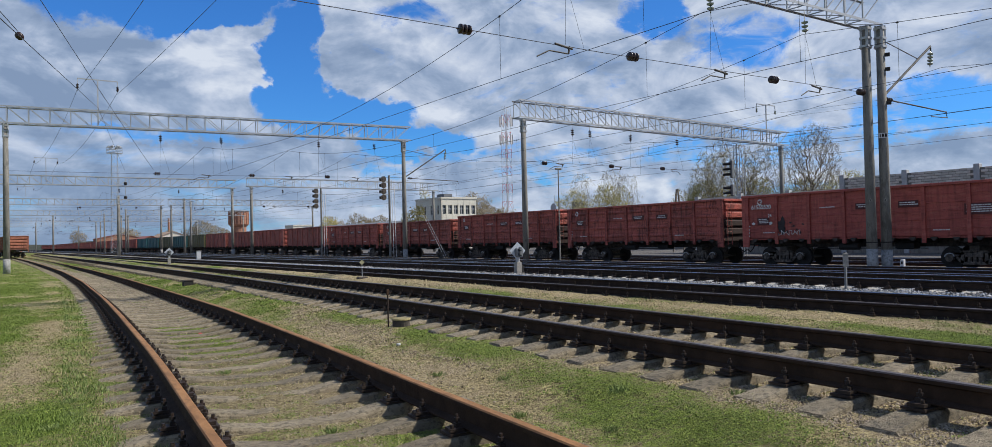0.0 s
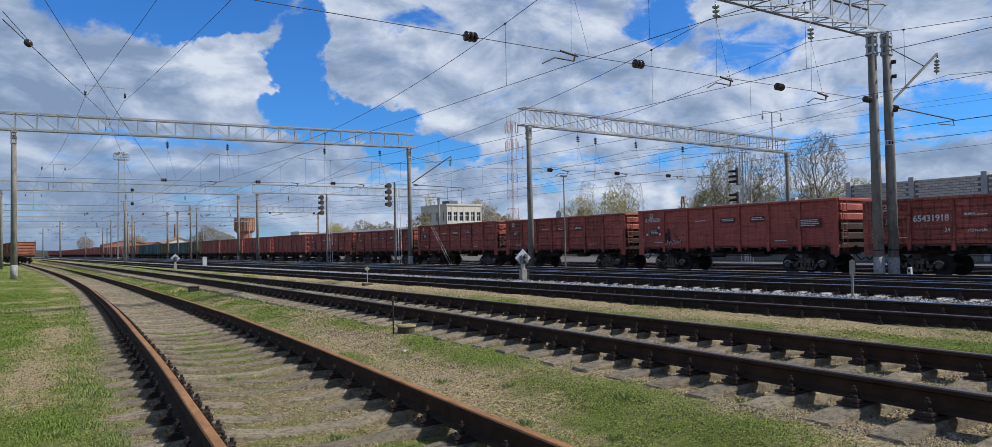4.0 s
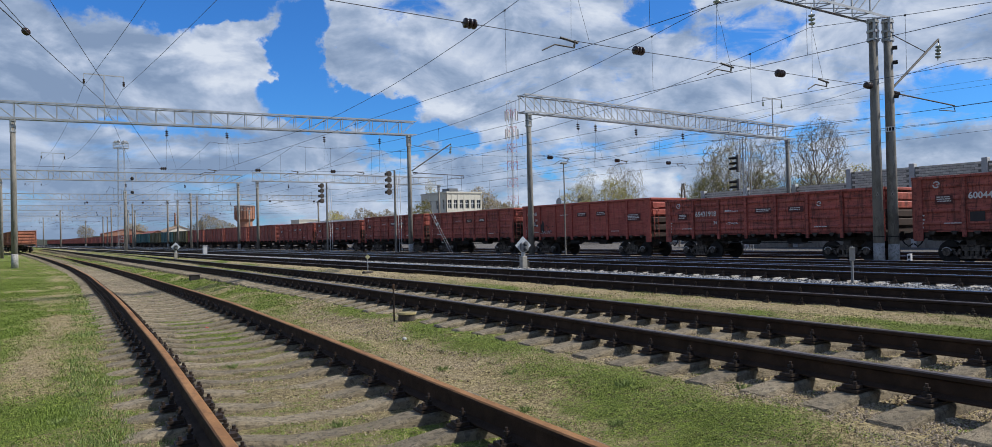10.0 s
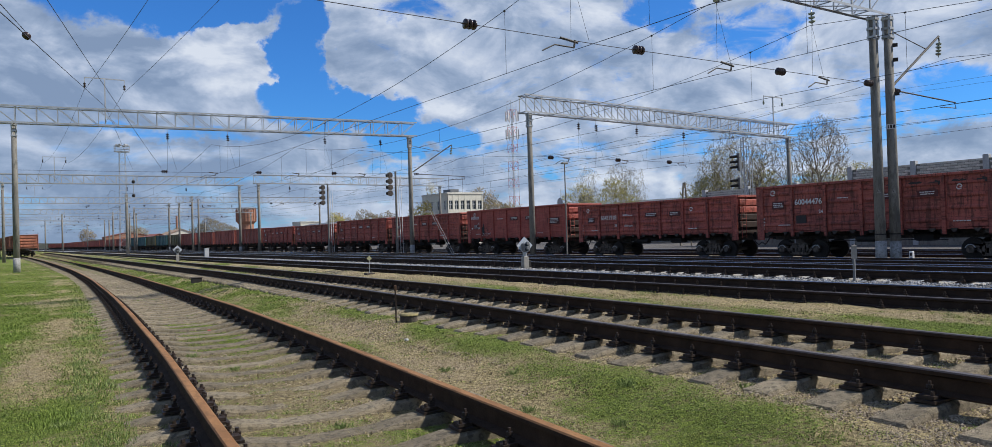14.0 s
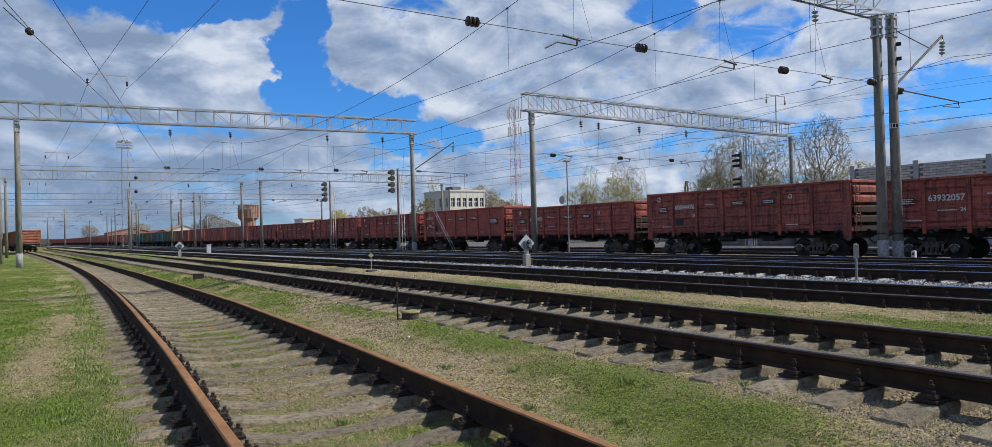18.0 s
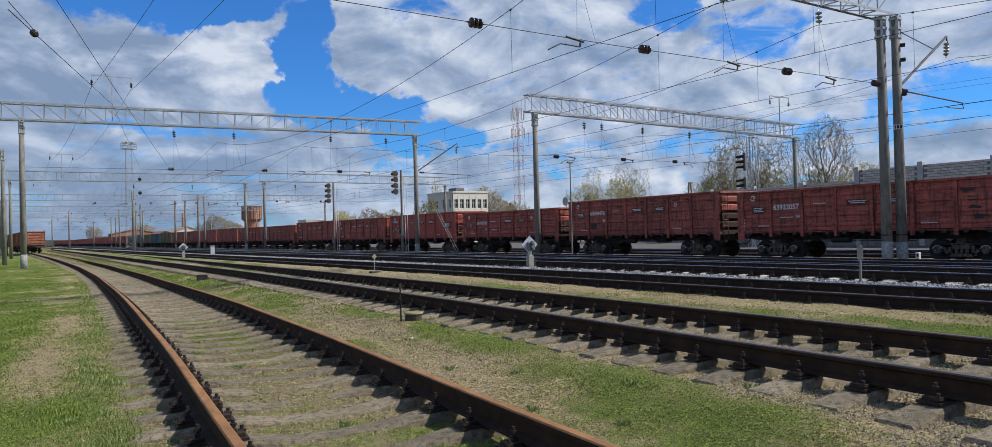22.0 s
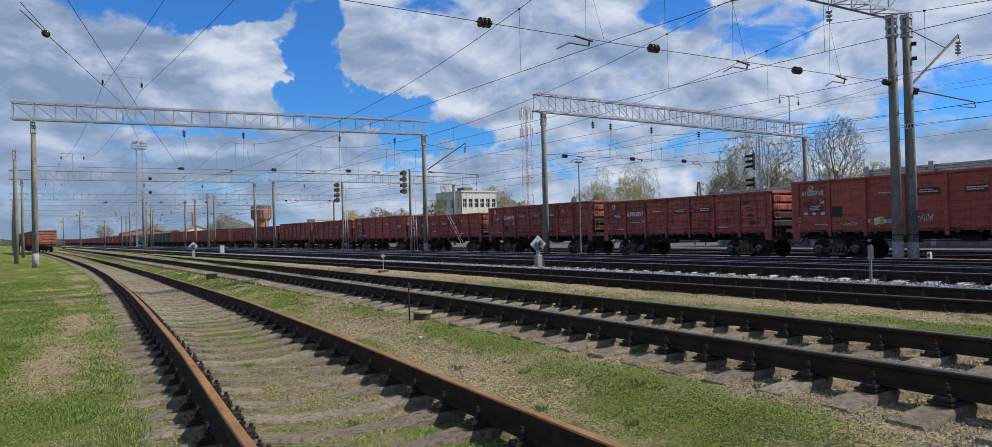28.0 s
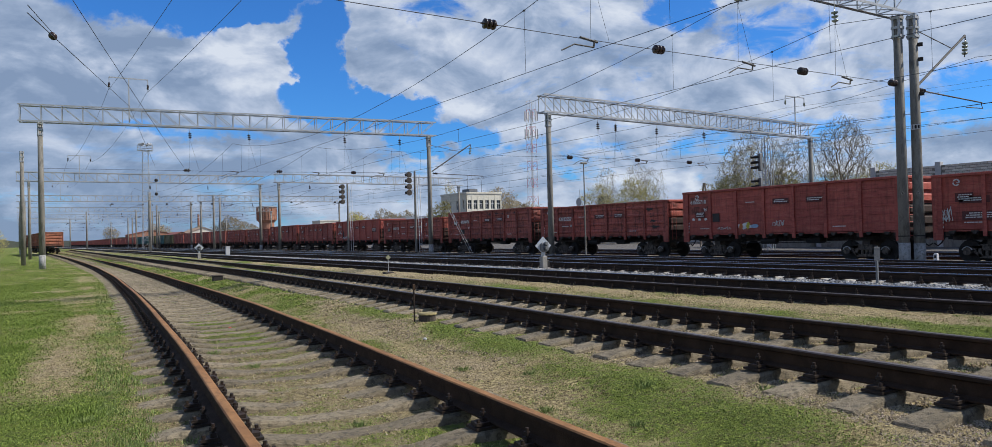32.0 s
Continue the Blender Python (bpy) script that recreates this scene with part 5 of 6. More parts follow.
def make_train():
    WHEELS.extend((wheelset_mesh(True), wheelset_mesh(False)))
    plan = {1: (3.45, WAGON_CLEAN, False), 0: (3.2, WAGON_RED, True), -1: (3.5, WAGON_BROWN, True), -2: (3.33, WAGON_RED, True), -3: (3.66, WAGON_CLEAN, False), -4: (3.55, WAGON_CLEAN, False), 2: (3.4, WAGON_RED, True), 3: (3.45, WAGON_RED, True), 4: (3.25, WAGON_BROWN, True), 5: (3.3, WAGON_RED, True), -5: (3.4, WAGON_RED, True)}
    front = HALF_L
    for k, (h, paint, pressed) in plan.items():
        look_ = "smooth-sided red open goods wagon with white stencils" if not pressed else "weathered red-brown open goods wagon with pressed panels"
        w = make_wagon(h, paint, pressed, True, label=look_)
        number = {1: "61555520", 0: "65431918", -1: "60044476", -2: "63932057", -3: "61555710"}.get(k)
        if number:
            y_n = front - (0.55 if k in (1, -3) else 2.15)
            lettering(w, number, y_n, h - (0.70 if k in (1, -3) else 0.98), 0.285 if k in (1, -3) else 0.36)
            lettering(w, "24", y_n - (0.95 if k in (1, -3) else 1.25), h - (1.12 if k in (1, -3) else 1.42), 0.22)
        mark(w, front - (1.05 if k in (1, -3) else 0.95), h - 0.36, 0.12)
        bars(w, front - 0.95, h - (1.2 if k in (1, -3) else 0.85), 3, 0.55)
        bars(w, front - 4.3, h - 0.75, 1, 0.75)
        bars(w, front - 6.1, h - 0.72, 2, 0.8)
        bars(w, front - 8.0, h - 0.72, 2, 0.7)
        bars(w, front - 9.2, 1.55, 1, 0.9)
        bars(w, front - 1.2, 1.58, 1, 0.9)
        for i in range(4):
            patch(w, "paint_splash", "small pale splash of paint", CHALK, front - 0.42 - 0.02 * i, front - 0.34, 1.35 + 0.17 * i, 1.44 + 0.16 * i, 0.45, 70 + i, -HALF_W + 0.012)
        markings(w, k, h, front)
        TRAIN.append((w, k))
    lite = {c: make_wagon(3.38, m, True, False, label=t) for c, m, t in (("red", WAGON_RED, "weathered red open goods wagon far down the train"), ("brown", WAGON_BROWN, "brown open goods wagon far down the train"), ("teal", WAGON_TEAL, "teal-painted open goods wagon"), ("olive", WAGON_OLIVE, "olive-painted open goods wagon"))}
    colour = {10: "olive", 11: "teal", 12: "olive", 13: "teal", 14: "teal", 9: "brown"}
    used = set()
    rnd = random.Random(5)
    for k in range(6, 41):
        c = colour.get(k, rnd.choice(("red", "red", "brown")))
        w = lite[c] if c not in used else copy_thing(lite[c], Matrix())
        used.add(c)
        TRAIN.append((w, k))


def motions():
    """The train rolls away along its track; the wheels turn with it."""
    def place(k, t_y):
        y = t_y - HALF_L + k * 13.92
        return pose(STRAIGHT["T7"], y, rail_z("T7", STRAIGHT["T7"], y) + LOW)

    for w, k in TRAIN:
        walk(w, [(t, place(k, y)) for t, y in RUN])
        if -4 <= k <= 2:
            for bg in [c for c in w.children if c.name.startswith("bogie")]:
                for ws in [c for c in bg.children if c.name.startswith("wheelset")]:
                    base = ws.location.copy()
                    rows = []
                    for i in range(97):
                        t = i / 3
                        way = float(np.interp(t, [r[0] for r in RUN], [r[1] for r in RUN])) - RUN[0][1]
                        rows.append((min(t, 32), Matrix.Translation(base) @ Matrix.Rotation(-way / 0.475, 4, "X")))
                    walk(ws, rows)


# ---- small lineside things ----
def make_lineside():
    # thin rod beside a round capped well
    z = terrain(4.78, 9.45)
    r = thing("marker_rod", "thin rusty rod with a pointed tip beside the round cap", "marker rod")
    x, y = 4.66, 9.5
    part("rod", Geo().tube([(x, y, z - 0.2), (x - 0.005, y, z + 0.47)], 0.011, 6), IRON, r)
    part("tip", Geo().box(x - 0.022, x + 0.016, y - 0.012, y + 0.012, z + 0.45, z + 0.53, None, 0.008), RAIL_SIDE, r)
    w = thing("well_cap", "round concrete well cap with a yellowed rim in the grass", "well cap")
    part("ring", Geo().tube([(4.83, 9.45, z - 0.1), (4.83, 9.45, z + 0.10)], [0.125, 0.12], 18), UNDER, w, smooth=False)
    part("lid", Geo().tube([(4.83, 9.45, z + 0.098), (4.83, 9.45, z + 0.108), (4.83, 9.45, z + 0.125)], [0.135, 0.135, 0.12], 18), PAINT_OCHRE, w, "yellowed lid")
    # low dark junction box
    z = terrain(5.55, 26.2)
    b = thing("junction_box", "low dark cable box in the grass", "junction box")
    part("box", Geo().box(5.45, 5.75, 26.05, 26.3, z - 0.1, z + 0.16, None, 0.02), BLACK, b)
    part("cover", Geo().box(5.43, 5.77, 26.03, 26.32, z + 0.16, z + 0.185, None, 0.008), UNDER, b)
    # small sign on a rod
    x, y = 8.85, 19.65
    z = terrain(x, y)
    s = thing("marker_sign", "small pale yellow diamond sign on a thin post", "sign")
    part("post", Geo().tube([(x, y, z - 0.1), (x, y, z + 0.45)], 0.012, 6), GALV, s)
    part("plate", Geo().box(-0.052, 0.052, -0.01, 0.01, -0.052, 0.052, pose(x, y, z + 0.45, 0, 0, -25) @ pose(0, 0, 0, 0, 45, 0)), PAINT_YELLOW, s)
    part("foot", Geo().box(x - 0.13, x + 0.13, y - 0.1, y + 0.1, z - 0.1, z + 0.05, None, 0.02), UNDER, s)
    for x, y, k in ((12.75, 17.55, 1.0), (8.85, 46.0, 1.0)):
        z = terrain(x, y) + 0.08
        s = thing("dwarf_signal", "dwarf shunting signal with a pale diamond plate on a concrete base", "signal", "dwarf signals")
        m = pose(x, y, z, 0, 0, -6) @ Matrix.Diagonal((0.82, 0.82, 0.82, 1))
        part("base", Geo().box(-0.095, 0.095, -0.11, 0.11, -0.1, 0.34, m, 0.02), SLEEPER_PALE, s)
        part("junction", Geo().box(0.095, 0.20, -0.08, 0.08, -0.04, 0.2, m, 0.02), BLACK, s)
        part("pedestal", Geo().tube([m @ Vector((0, 0, 0.3)), m @ Vector((0, 0, 0.5))], 0.06, 10), GALV, s)
        pl = part("plate", Geo().box(-0.225, 0.225, -0.012, 0.012, -0.225, 0.225, m @ pose(0, 0, 0.72, 0, 45, 0)), PLATE_GREY, s, "pale grey diamond plate")
        part("head", Geo().box(-0.13, 0.13, -0.16, -0.012, -0.20, 0.13, m @ pose(0, 0, 0.70), 0.05), ROOF_GREY, s)
        for dz in (-0.1, 0.06):
            part("lens", Geo().tube([m @ Vector((0, -0.158, 0.69 + dz)), m @ Vector((0, -0.175, 0.69 + dz))], 0.06, 12), GLASS_DARK, s)
            part("hood", Geo().tube([m @ Vector((0, -0.16, 0.75 + dz)), m @ Vector((0, -0.26, 0.74 + dz))], 0.045, 8), ROOF_GREY, s)
    # picket post with a plate
    x, y = 12.6, 7.5
    z = terrain(x, y)
    p = thing("picket_post", "grey post with a small square plate beside the rails", "post")
    part("post", Geo().box(x - 0.016, x + 0.016, y - 0.016, y + 0.02, z - 0.1, z + 0.66), ROOF_GREY, p)
    part("plate", Geo().box(-0.045, 0.045, -0.04, -0.022, 0.40, 0.64, pose(x, y, z, 0, 0, -50), 0.006), SLEEPER_PALE, p)
    x, y = 29.0, 14.95
    z = terrain(x, y)
    p = thing("distance_post", "short white numbered post beside the masts", "post")
    part("post", Geo().box(x - 0.065, x + 0.065, y - 0.065, y + 0.065, z - 0.1, z + 0.52, None, 0.02), PAINT_WHITE, p)
    part("number_bar", Geo().box(x - 0.069, x - 0.065, y - 0.04, y + 0.04, z + 0.34, z + 0.45).box(x - 0.069, x - 0.065, y - 0.04, y + 0.04, z + 0.16, z + 0.28), BLACK, p)
    x, y = 12.4, 54.6
    z = terrain(x, y)
    p = thing("relay_cabinet", "white lineside cabinet on the ballast", "cabinet")
    part("case", Geo().box(x - 0.13, x + 0.13, y - 0.13, y + 0.13, z, z + 0.58, None, 0.03), POST_PALE, p)
    part("roof", Geo().box(x - 0.15, x + 0.15, y - 0.15, y + 0.15, z + 0.58, z + 0.62, None, 0.01), POST_PALE, p)
    # slim lamp post between the tracks
    x, y = 28.0, 34.3
    z = terrain(x, y)
    p = thing("lamp_post", "slim grey lamp post with a small double head", "street lamp")
    part("pole", Geo().tube([(x, y, z - 0.1), (x, y, 5.3)], [0.045, 0.032], 8), CONCRETE, p)
    part("lamp_head", Geo().box(x - 0.2, x + 0.2, y - 0.08, y + 0.08, 5.25, 5.36, None, 0.03), CONCRETE, p)
    # two white struts leaning on the ballast
    p = thing("guy_strut", "pair of pale steel struts leaning to a block", "strut")
    for dx in (0.0, 0.35):
        part("strut", Geo().tube([(30.2, 54.4 + dx, 3.4), (30.0, 50.4 + dx, -0.42)], 0.014, 6), POST_PALE, p)
    part("block", Geo().box(29.7, 30.3, 50.1, 50.9, -0.7, -0.38, None, 0.05), CONCRETE, p)
    # single poles farther down the yard
    for x, y, h in ((12.95, 95, 7.1), (30.6, 140, 9.0), (24.5, 170, 9.0), (13.0, 190, 8.5), (23.0, 190, 8.8), (12.6, 245, 8.5), (27.0, 128, 8.8), (1.3, 113, 9.6), (0.4, 78, 9.6), (1.2, 166, 9.5), (-1.5, 60.0, 9.4)):
        z = terrain(x, y)
        p = thing("concrete_mast", "tall round grey concrete mast by the tracks", "mast", "single masts")
        mast(p, x, y, z, h - z, 0.19, 0.14)


def lattice_mast(x, y, z, h, w0, w1, mats, label, bays=12):
    root = thing("lattice_mast", label, "mast")
    for i in range(bays):
        t0, t1 = i / bays, (i + 1) / bays
        a, b = lerp(w0, w1, t0) / 2, lerp(w0, w1, t1) / 2
        z0, z1 = z + h * t0, z + h * t1
        c0 = [(x + sx * a, y + sy * a, z0) for sx, sy in ((-1, -1), (1, -1), (1, 1), (-1, 1))]
        c1 = [(x + sx * b, y + sy * b, z1) for sx, sy in ((-1, -1), (1, -1), (1, 1), (-1, 1))]
        r = max(0.05, w0 * 0.034)
        mat = mats[i % len(mats)]
        sec = part("mast_section", Geo().bar(c0[0], c1[0], r), mat, root)
        for k in range(4):
            if k:
                part("leg", Geo().bar(c0[k], c1[k], r), mat, sec)
            part("diagonal", Geo().bar(c0[k], c1[(k + 1) % 4], r * 0.6), mat, sec)
            part("strut", Geo().bar(c1[k], c1[(k + 1) % 4], r * 0.6), mat, sec)
    return root


def make_masts():
    x, y, top = 19.9, 150.0, 18.1
    m = lattice_mast(x, y, -0.7, top + 0.7, 1.35, 0.95, [GALV], "tall galvanised lattice floodlight mast with a ring platform", 16)
    g = Geo()
    for r, z in ((1.3, top), (1.3, top + 0.55), (1.3, top + 1.0), (0.6, top)):
        g.tube([(x + r * math.cos(a * math.pi / 6), y + r * math.sin(a * math.pi / 6), z) for a in range(13)], 0.045, 5)
    for a in range(12):
        c, d = math.cos(a * math.pi / 6), math.sin(a * math.pi / 6)
        g.bar((x + 0.5 * c, y + 0.5 * d, top), (x + 1.3 * c, y + 1.3 * d, top), 0.05).bar((x + 1.3 * c, y + 1.3 * d, top), (x + 1.3 * c, y + 1.3 * d, top + 1.0), 0.04)
    part("platform", g, GALV, m, "round railed platform")
    for a in range(6):
        q = pose(x, y, top + 1.15, 0, 0, 60 * a) @ pose(0.9, 0, 0, 0, 35, 0)
        part("floodlight", Geo().box(-0.16, 0.16, -0.22, 0.22, -0.2, 0.2, q, 0.05), GALV, m, "grey floodlight")
    # red and white radio mast
    x, y = 144.5, 203.8
    m = lattice_mast(x, y, -1, 46, 2.6, 2.2, [PAINT_RED, PAINT_WHITE], "red and white lattice radio mast with panel aerials", 16)
    for i in range(9):
        a = i * 2 * math.pi / 9
        for zz in (34, 40):
            part("aerial", Geo().box(-0.2, 0.2, -0.12, 0.12, -1.6, 1.6, Matrix.Translation((x + 2.1 * math.cos(a), y + 2.1 * math.sin(a), zz)) @ Matrix.Rotation(a, 4, "Z"), 0.05), PAINT_WHITE, m)
    part("cable_ladder", Geo().box(x - 0.12, x + 0.12, y - 0.06, y + 0.06, 0, 42), GALV, m)


# ---- beyond the train ----
def make_wall():
    """Block noise wall: posts, and blocks in courses between them; the far part is lower."""
    x = 60.0
    low = thing("block_wall", "grey split-block boundary wall between pale concrete posts", "wall", kind="structure")
    mesh_b = Geo().box(-0.13, 0.13, 0.016, 0.484, 0.016, 0.184, None, 0.014).mesh("block", BLOCK)
    rest = Geo()
    count = 0
    posts = [35.7 - 5.2 * i for i in range(-3, 6)]
    for i, (yb, ya) in enumerate(zip(posts, posts[1:])):
        high = ya < 35
        top = 5.72 if high else 4.85
        part("backing", Geo().box(x - 0.1, x + 0.1, ya, yb, -0.6, top - 0.03), CONCRETE, low)
        part("post", Geo().box(x - 0.22, x + 0.22, yb - 0.2, yb + 0.2, -0.6, (5.97 if ya < 35.1 else 5.05), None, 0.03), POST_PALE, low)
        for c in range(9):
            z = top - 0.2 * (c + 1)
            y = ya + 0.2 + (0.25 if c % 2 else 0.0)
            while y + 0.5 < yb - 0.15:
                if count < 300 and 18 < y < 36 and c < 5:
                    part("block", mesh_b, None, low).matrix_local = pose(x, y, z)
                    count += 1
                else:
                    rest.box(x - 0.13, x + 0.13, y + 0.016, y + 0.484, z + 0.016, z + 0.184)
                y += 0.5
    tagged(part("far_blocks", rest, BLOCK, low), kind="stuff")


def make_building(x, y, w, d, z0, h, turn, floors, cols, side_cols, mat, label, name="office_building"):
    """A flat-roofed block with real window openings set back; its lit face looks along -y before the turn."""
    root = thing(name, label, "building", at=pose(x, y, z0, 0, 0, turn))
    part("wall", Geo().box(-w / 2 + 0.25, w / 2 - 0.25, -d / 2 + 0.25, d / 2 - 0.25, 0, h), GLASS_DARK, root, "dark glazing behind the openings")
    fh = (h - 1.0) / floors
    for face, n in ((0, cols), (1, side_cols)):
        L = w if face == 0 else d - 0.02
        m = Matrix() if face == 0 else Matrix.Rotation(-math.pi / 2, 4, "Z")
        off = -d / 2 if face == 0 else -w / 2
        b = L / n
        for i in range(n + 1):
            c = -L / 2 + i * b
            part("pier", Geo().box(max(c - b * (0.17, 0.36)[face], -L / 2), min(c + b * (0.17, 0.36)[face], L / 2), off, off + 0.28, 0, h, m), mat, root)
        for k in range(floors + 1):
            za = 0 if k == 0 else k * fh - fh * 0.2
            zb = fh * 0.25 if k == 0 else (k * fh + fh * 0.25 if k < floors else h)
            part("spandrel", Geo().box(-L / 2, L / 2, off + 0.03, off + 0.28, za, zb, m), mat, root)
        for k in range(floors):
            for i in range(n):
                c = -L / 2 + (i + 0.5) * b
                g = Geo().box(c - 0.03, c + 0.03, off + 0.18, off + 0.24, k * fh + fh * 0.25, k * fh + fh * 0.8, m)
                g.box(c - b * 0.28, c + b * 0.28, off + 0.18, off + 0.24, k * fh + fh * 0.55, k * fh + fh * 0.59, m)
                part("window_frame", g, PAINT_WHITE, root)
    part("parapet", Geo().box(-w / 2 - 0.12, w / 2 + 0.12, -d / 2 - 0.12, d / 2 + 0.12, h - 0.35, h, None, 0.03), mat, root)
    part("roof", Geo().box(-w / 2, w / 2, -d / 2, d / 2, h, h + 0.05), ROOF_GREY, root)
    return root


def gable_house(x, y, w, d, h, rise, turn, wall, roof, label, name="shed"):
    root = thing(name, label, "building", at=pose(x, y, terrain(x, y) - 0.3, 0, 0, turn))
    part("wall", Geo().poly([(-w / 2, 0), (w / 2, 0), (w / 2, h), (0, h + rise), (-w / 2, h)], -d / 2, d / 2), wall, root)
    for s in (-1, 1):
        m = Matrix(((s, 0, 0, 0), (0, 1, 0, 0), (0, 0, 1, 0), (0, 0, 0, 1)))
        a = math.atan2(rise, w / 2)
        part("roof", Geo().box(0, math.hypot(w / 2, rise) + 0.4, -d / 2 - 0.3, d / 2 + 0.3, 0.02, 0.14, Matrix.Translation((0, 0, h + rise)) @ Matrix.Rotation((a if s > 0 else math.pi - a), 4, "Y") @ (Matrix() if s > 0 else Matrix.Rotation(math.pi, 4, "X"))), roof, root)
    for i in range(3):
        yy = lerp(-d / 2, d / 2, (i + 0.5) / 3)
        for s in (-1, 1):
            part("window", Geo().box(s * w / 2 - 0.05, s * w / 2 + 0.05, yy - 0.6, yy + 0.6, h * 0.4, h * 0.75), GLASS_DARK, root)
    return root


def make_mast_signal(x, y):
    """A mast signal with two pairs of round backing discs and hooded lamps."""
    z = terrain(x, y)
    s = thing("mast_signal", "mast signal with round grey lamp backs on a slim post", "signal", "mast signals")
    part("post", Geo().tube([(x, y, z - 0.1), (x, y, 7.2)], [0.12, 0.09], 10), CONCRETE, s)
    for zz in (6.6, 5.5):
        for dz in (0.27, -0.27):
            part("backing_disc", Geo().tube([(x - 0.55, y + 0.05, zz + dz), (x - 0.55, y + 0.0, zz + dz)], 0.27, 14), UNDER, s)
            part("lamp", Geo().tube([(x - 0.58, y + 0.05, zz + dz), (x - 0.8, y + 0.3, zz + dz - 0.02)], 0.14, 10), BLACK, s)
        part("bracket", Geo().bar((x, y, zz), (x - 0.55, y, zz), 0.06), GALV, s)
    part("ladder_rail", Geo().bar((x + 0.25, y - 0.2, z), (x + 0.2, y - 0.1, 6.9), 0.035).bar((x + 0.5, y - 0.2, z), (x + 0.45, y - 0.1, 6.9), 0.035), PAINT_WHITE, s)


def make_beyond():
    b = make_building(81.3, 137.5, 8.4, 10.9, -0.8, 10.7, 0, 3, 6, 4, PLASTER, "cream flat-roofed office building with tall windows")
    part("roof_house", Geo().box(-1.5, 0.5, -2.0, 1.0, 10.7, 11.6), ROOF_GREY, b)
    for dx, dy in ((-2.5, -3), (1.5, -2)):
        part("roof_aerial", Geo().tube([(dx, dy, 10.6), (dx, dy, 14.2)], 0.03, 5), WIRE, b)
    # brick water tower
    x, y = 85.0, 306.0
    t = thing("water_tower", "round red brick water tower with a wider tank", "tower")
    part("shaft", Geo().tube([(x, y, -1), (x, y, 8.0)], [3.0, 2.9], 20), BRICK_RED, t)
    part("tank", Geo().tube([(x, y, 8.0), (x, y, 9.0), (x, y, 13.6), (x, y, 14.2)], [2.9, 3.8, 3.8, 4.0], 20), BRICK_RED, t)
    for i in range(20):
        a = i * math.pi / 10
        part("pilaster", Geo().box(3.75, 3.98, -0.2, 0.2, 9.0, 13.8, Matrix.Translation((x, y, 0)) @ Matrix.Rotation(a, 4, "Z")), BRICK_RED, t)
    part("cap", Geo().tube([(x, y, 14.2), (x, y, 14.6)], [4.1, 3.6], 20), ROOF_GREY, t)
    gable_house(56.0, 414.0, 20, 16, 6.2, 2.0, 0, BRICK_RED, ROOF_RED, "red brick depot house with a low roof")
    gable_house(60.0, 312.0, 17, 18, 4.2, 3.2, 0, PLASTER, ROOF_TAN, "wide low house with a tan sheet roof")
    for x, y, h in ((88.0, 245.0, 7.9), (95.0, 243.0, 6.8), (98.0, 230.0, 7.2)):
        make_building(x, y, 7.0, 8.0, -0.8, h, 0, 3, 4, 3, PLASTER if h > 7.5 else BRICK_RED, "distant flat-roofed town block beyond the yard", "town_block")
    part("stack", Geo().tube([(66.0, 343.0, -0.6), (66.0, 343.0, 12.9)], [0.55, 0.42], 12), BRICK_RED, thing("chimney_stack", "tall thin brick chimney stack", "chimney"))
    gable_house(62.0, 245.0, 8, 12, 2.9, 1.9, 0, BRICK_RED, ROOF_RED, "low brick house with a rust-red roof")
    gable_house(50.0, 300.0, 9, 20, 3.8, 1.9, 0, BRICK_RED, ROOF_RED, "long low brick shed with a rust-red roof")
    gable_house(104.0, 240.0, 14, 26, 6.0, 0.6, 0, POST_PALE, ROOF_GREY, "flat grey workshop beyond the train")
    gable_house(84.0, 80.0, 8, 18, 5.0, 1.5, 4, POST_PALE, ROOF_GREY, "low shed with a grey sheet roof")
    gable_house(86.0, 66.0, 8, 12, 4.6, 1.2, 6, POST_PALE, ROOF_GREY, "low shed with a grey sheet roof")
    gable_house(78.0, 178.0, 8, 70, 5.6, 0.9, 0, POST_PALE, ROOF_GREY, "long grey warehouse beyond the train")
    a = thing("timber_trestle", "two-legged dark timber pole beyond the train", "pole")
    for s in (-1, 1):
        part("leg", Geo().tube([(60, 54.0 + s * 0.75, -0.6), (60, 54.0 + s * 0.1, 6.0)], 0.09, 7), BARK, a)
    q = thing("dish_aerial", "white dish aerial on a thin pole", "aerial")
    part("pole", Geo().tube([(60, 74.4, -0.6), (60, 74.4, 6.6)], 0.04, 6), GALV, q)
    part("dish", Geo().tube([(59.8, 74.4, 5.0), (59.95, 74.4, 5.0)], [0.55, 0.3], 16), POST_PALE, q)
    for yy in (93.0,):
        part("chimney", Geo().box(80, 81.4, yy, yy + 1.6, -0.8, 7.0), ROOF_GREY, thing("roof_stack", "dark square roof stack of the shed", "chimney"))
    for yy in (78.3, 61.7):
        make_mast_signal(30.6, yy)
    # signal with lamp heads on a lattice post
    x, y = 50.4, 39.0
    s = thing("colour_light_signal", "tall colour light signal with hooded lamp heads on a lattice post", "signal")
    z = terrain(x, y)
    for dx, dy in ((-0.2, -0.2), (0.2, -0.2), (0.2, 0.2), (-0.2, 0.2)):
        part("leg", Geo().bar((x + dx, y + dy, z), (x + dx * 0.7, y + dy * 0.7, 8.4), 0.05), GALV, s)
    g = Geo()
    for i in range(14):
        zz = lerp(z, 8.2, i / 14)
        g.bar((x - 0.2, y - 0.2, zz), (x + 0.2, y - 0.2, zz + 0.4), 0.025).bar((x - 0.2, y + 0.2, zz), (x - 0.2, y - 0.2, zz + 0.4), 0.025)
    part("lacing", g, GALV, s)
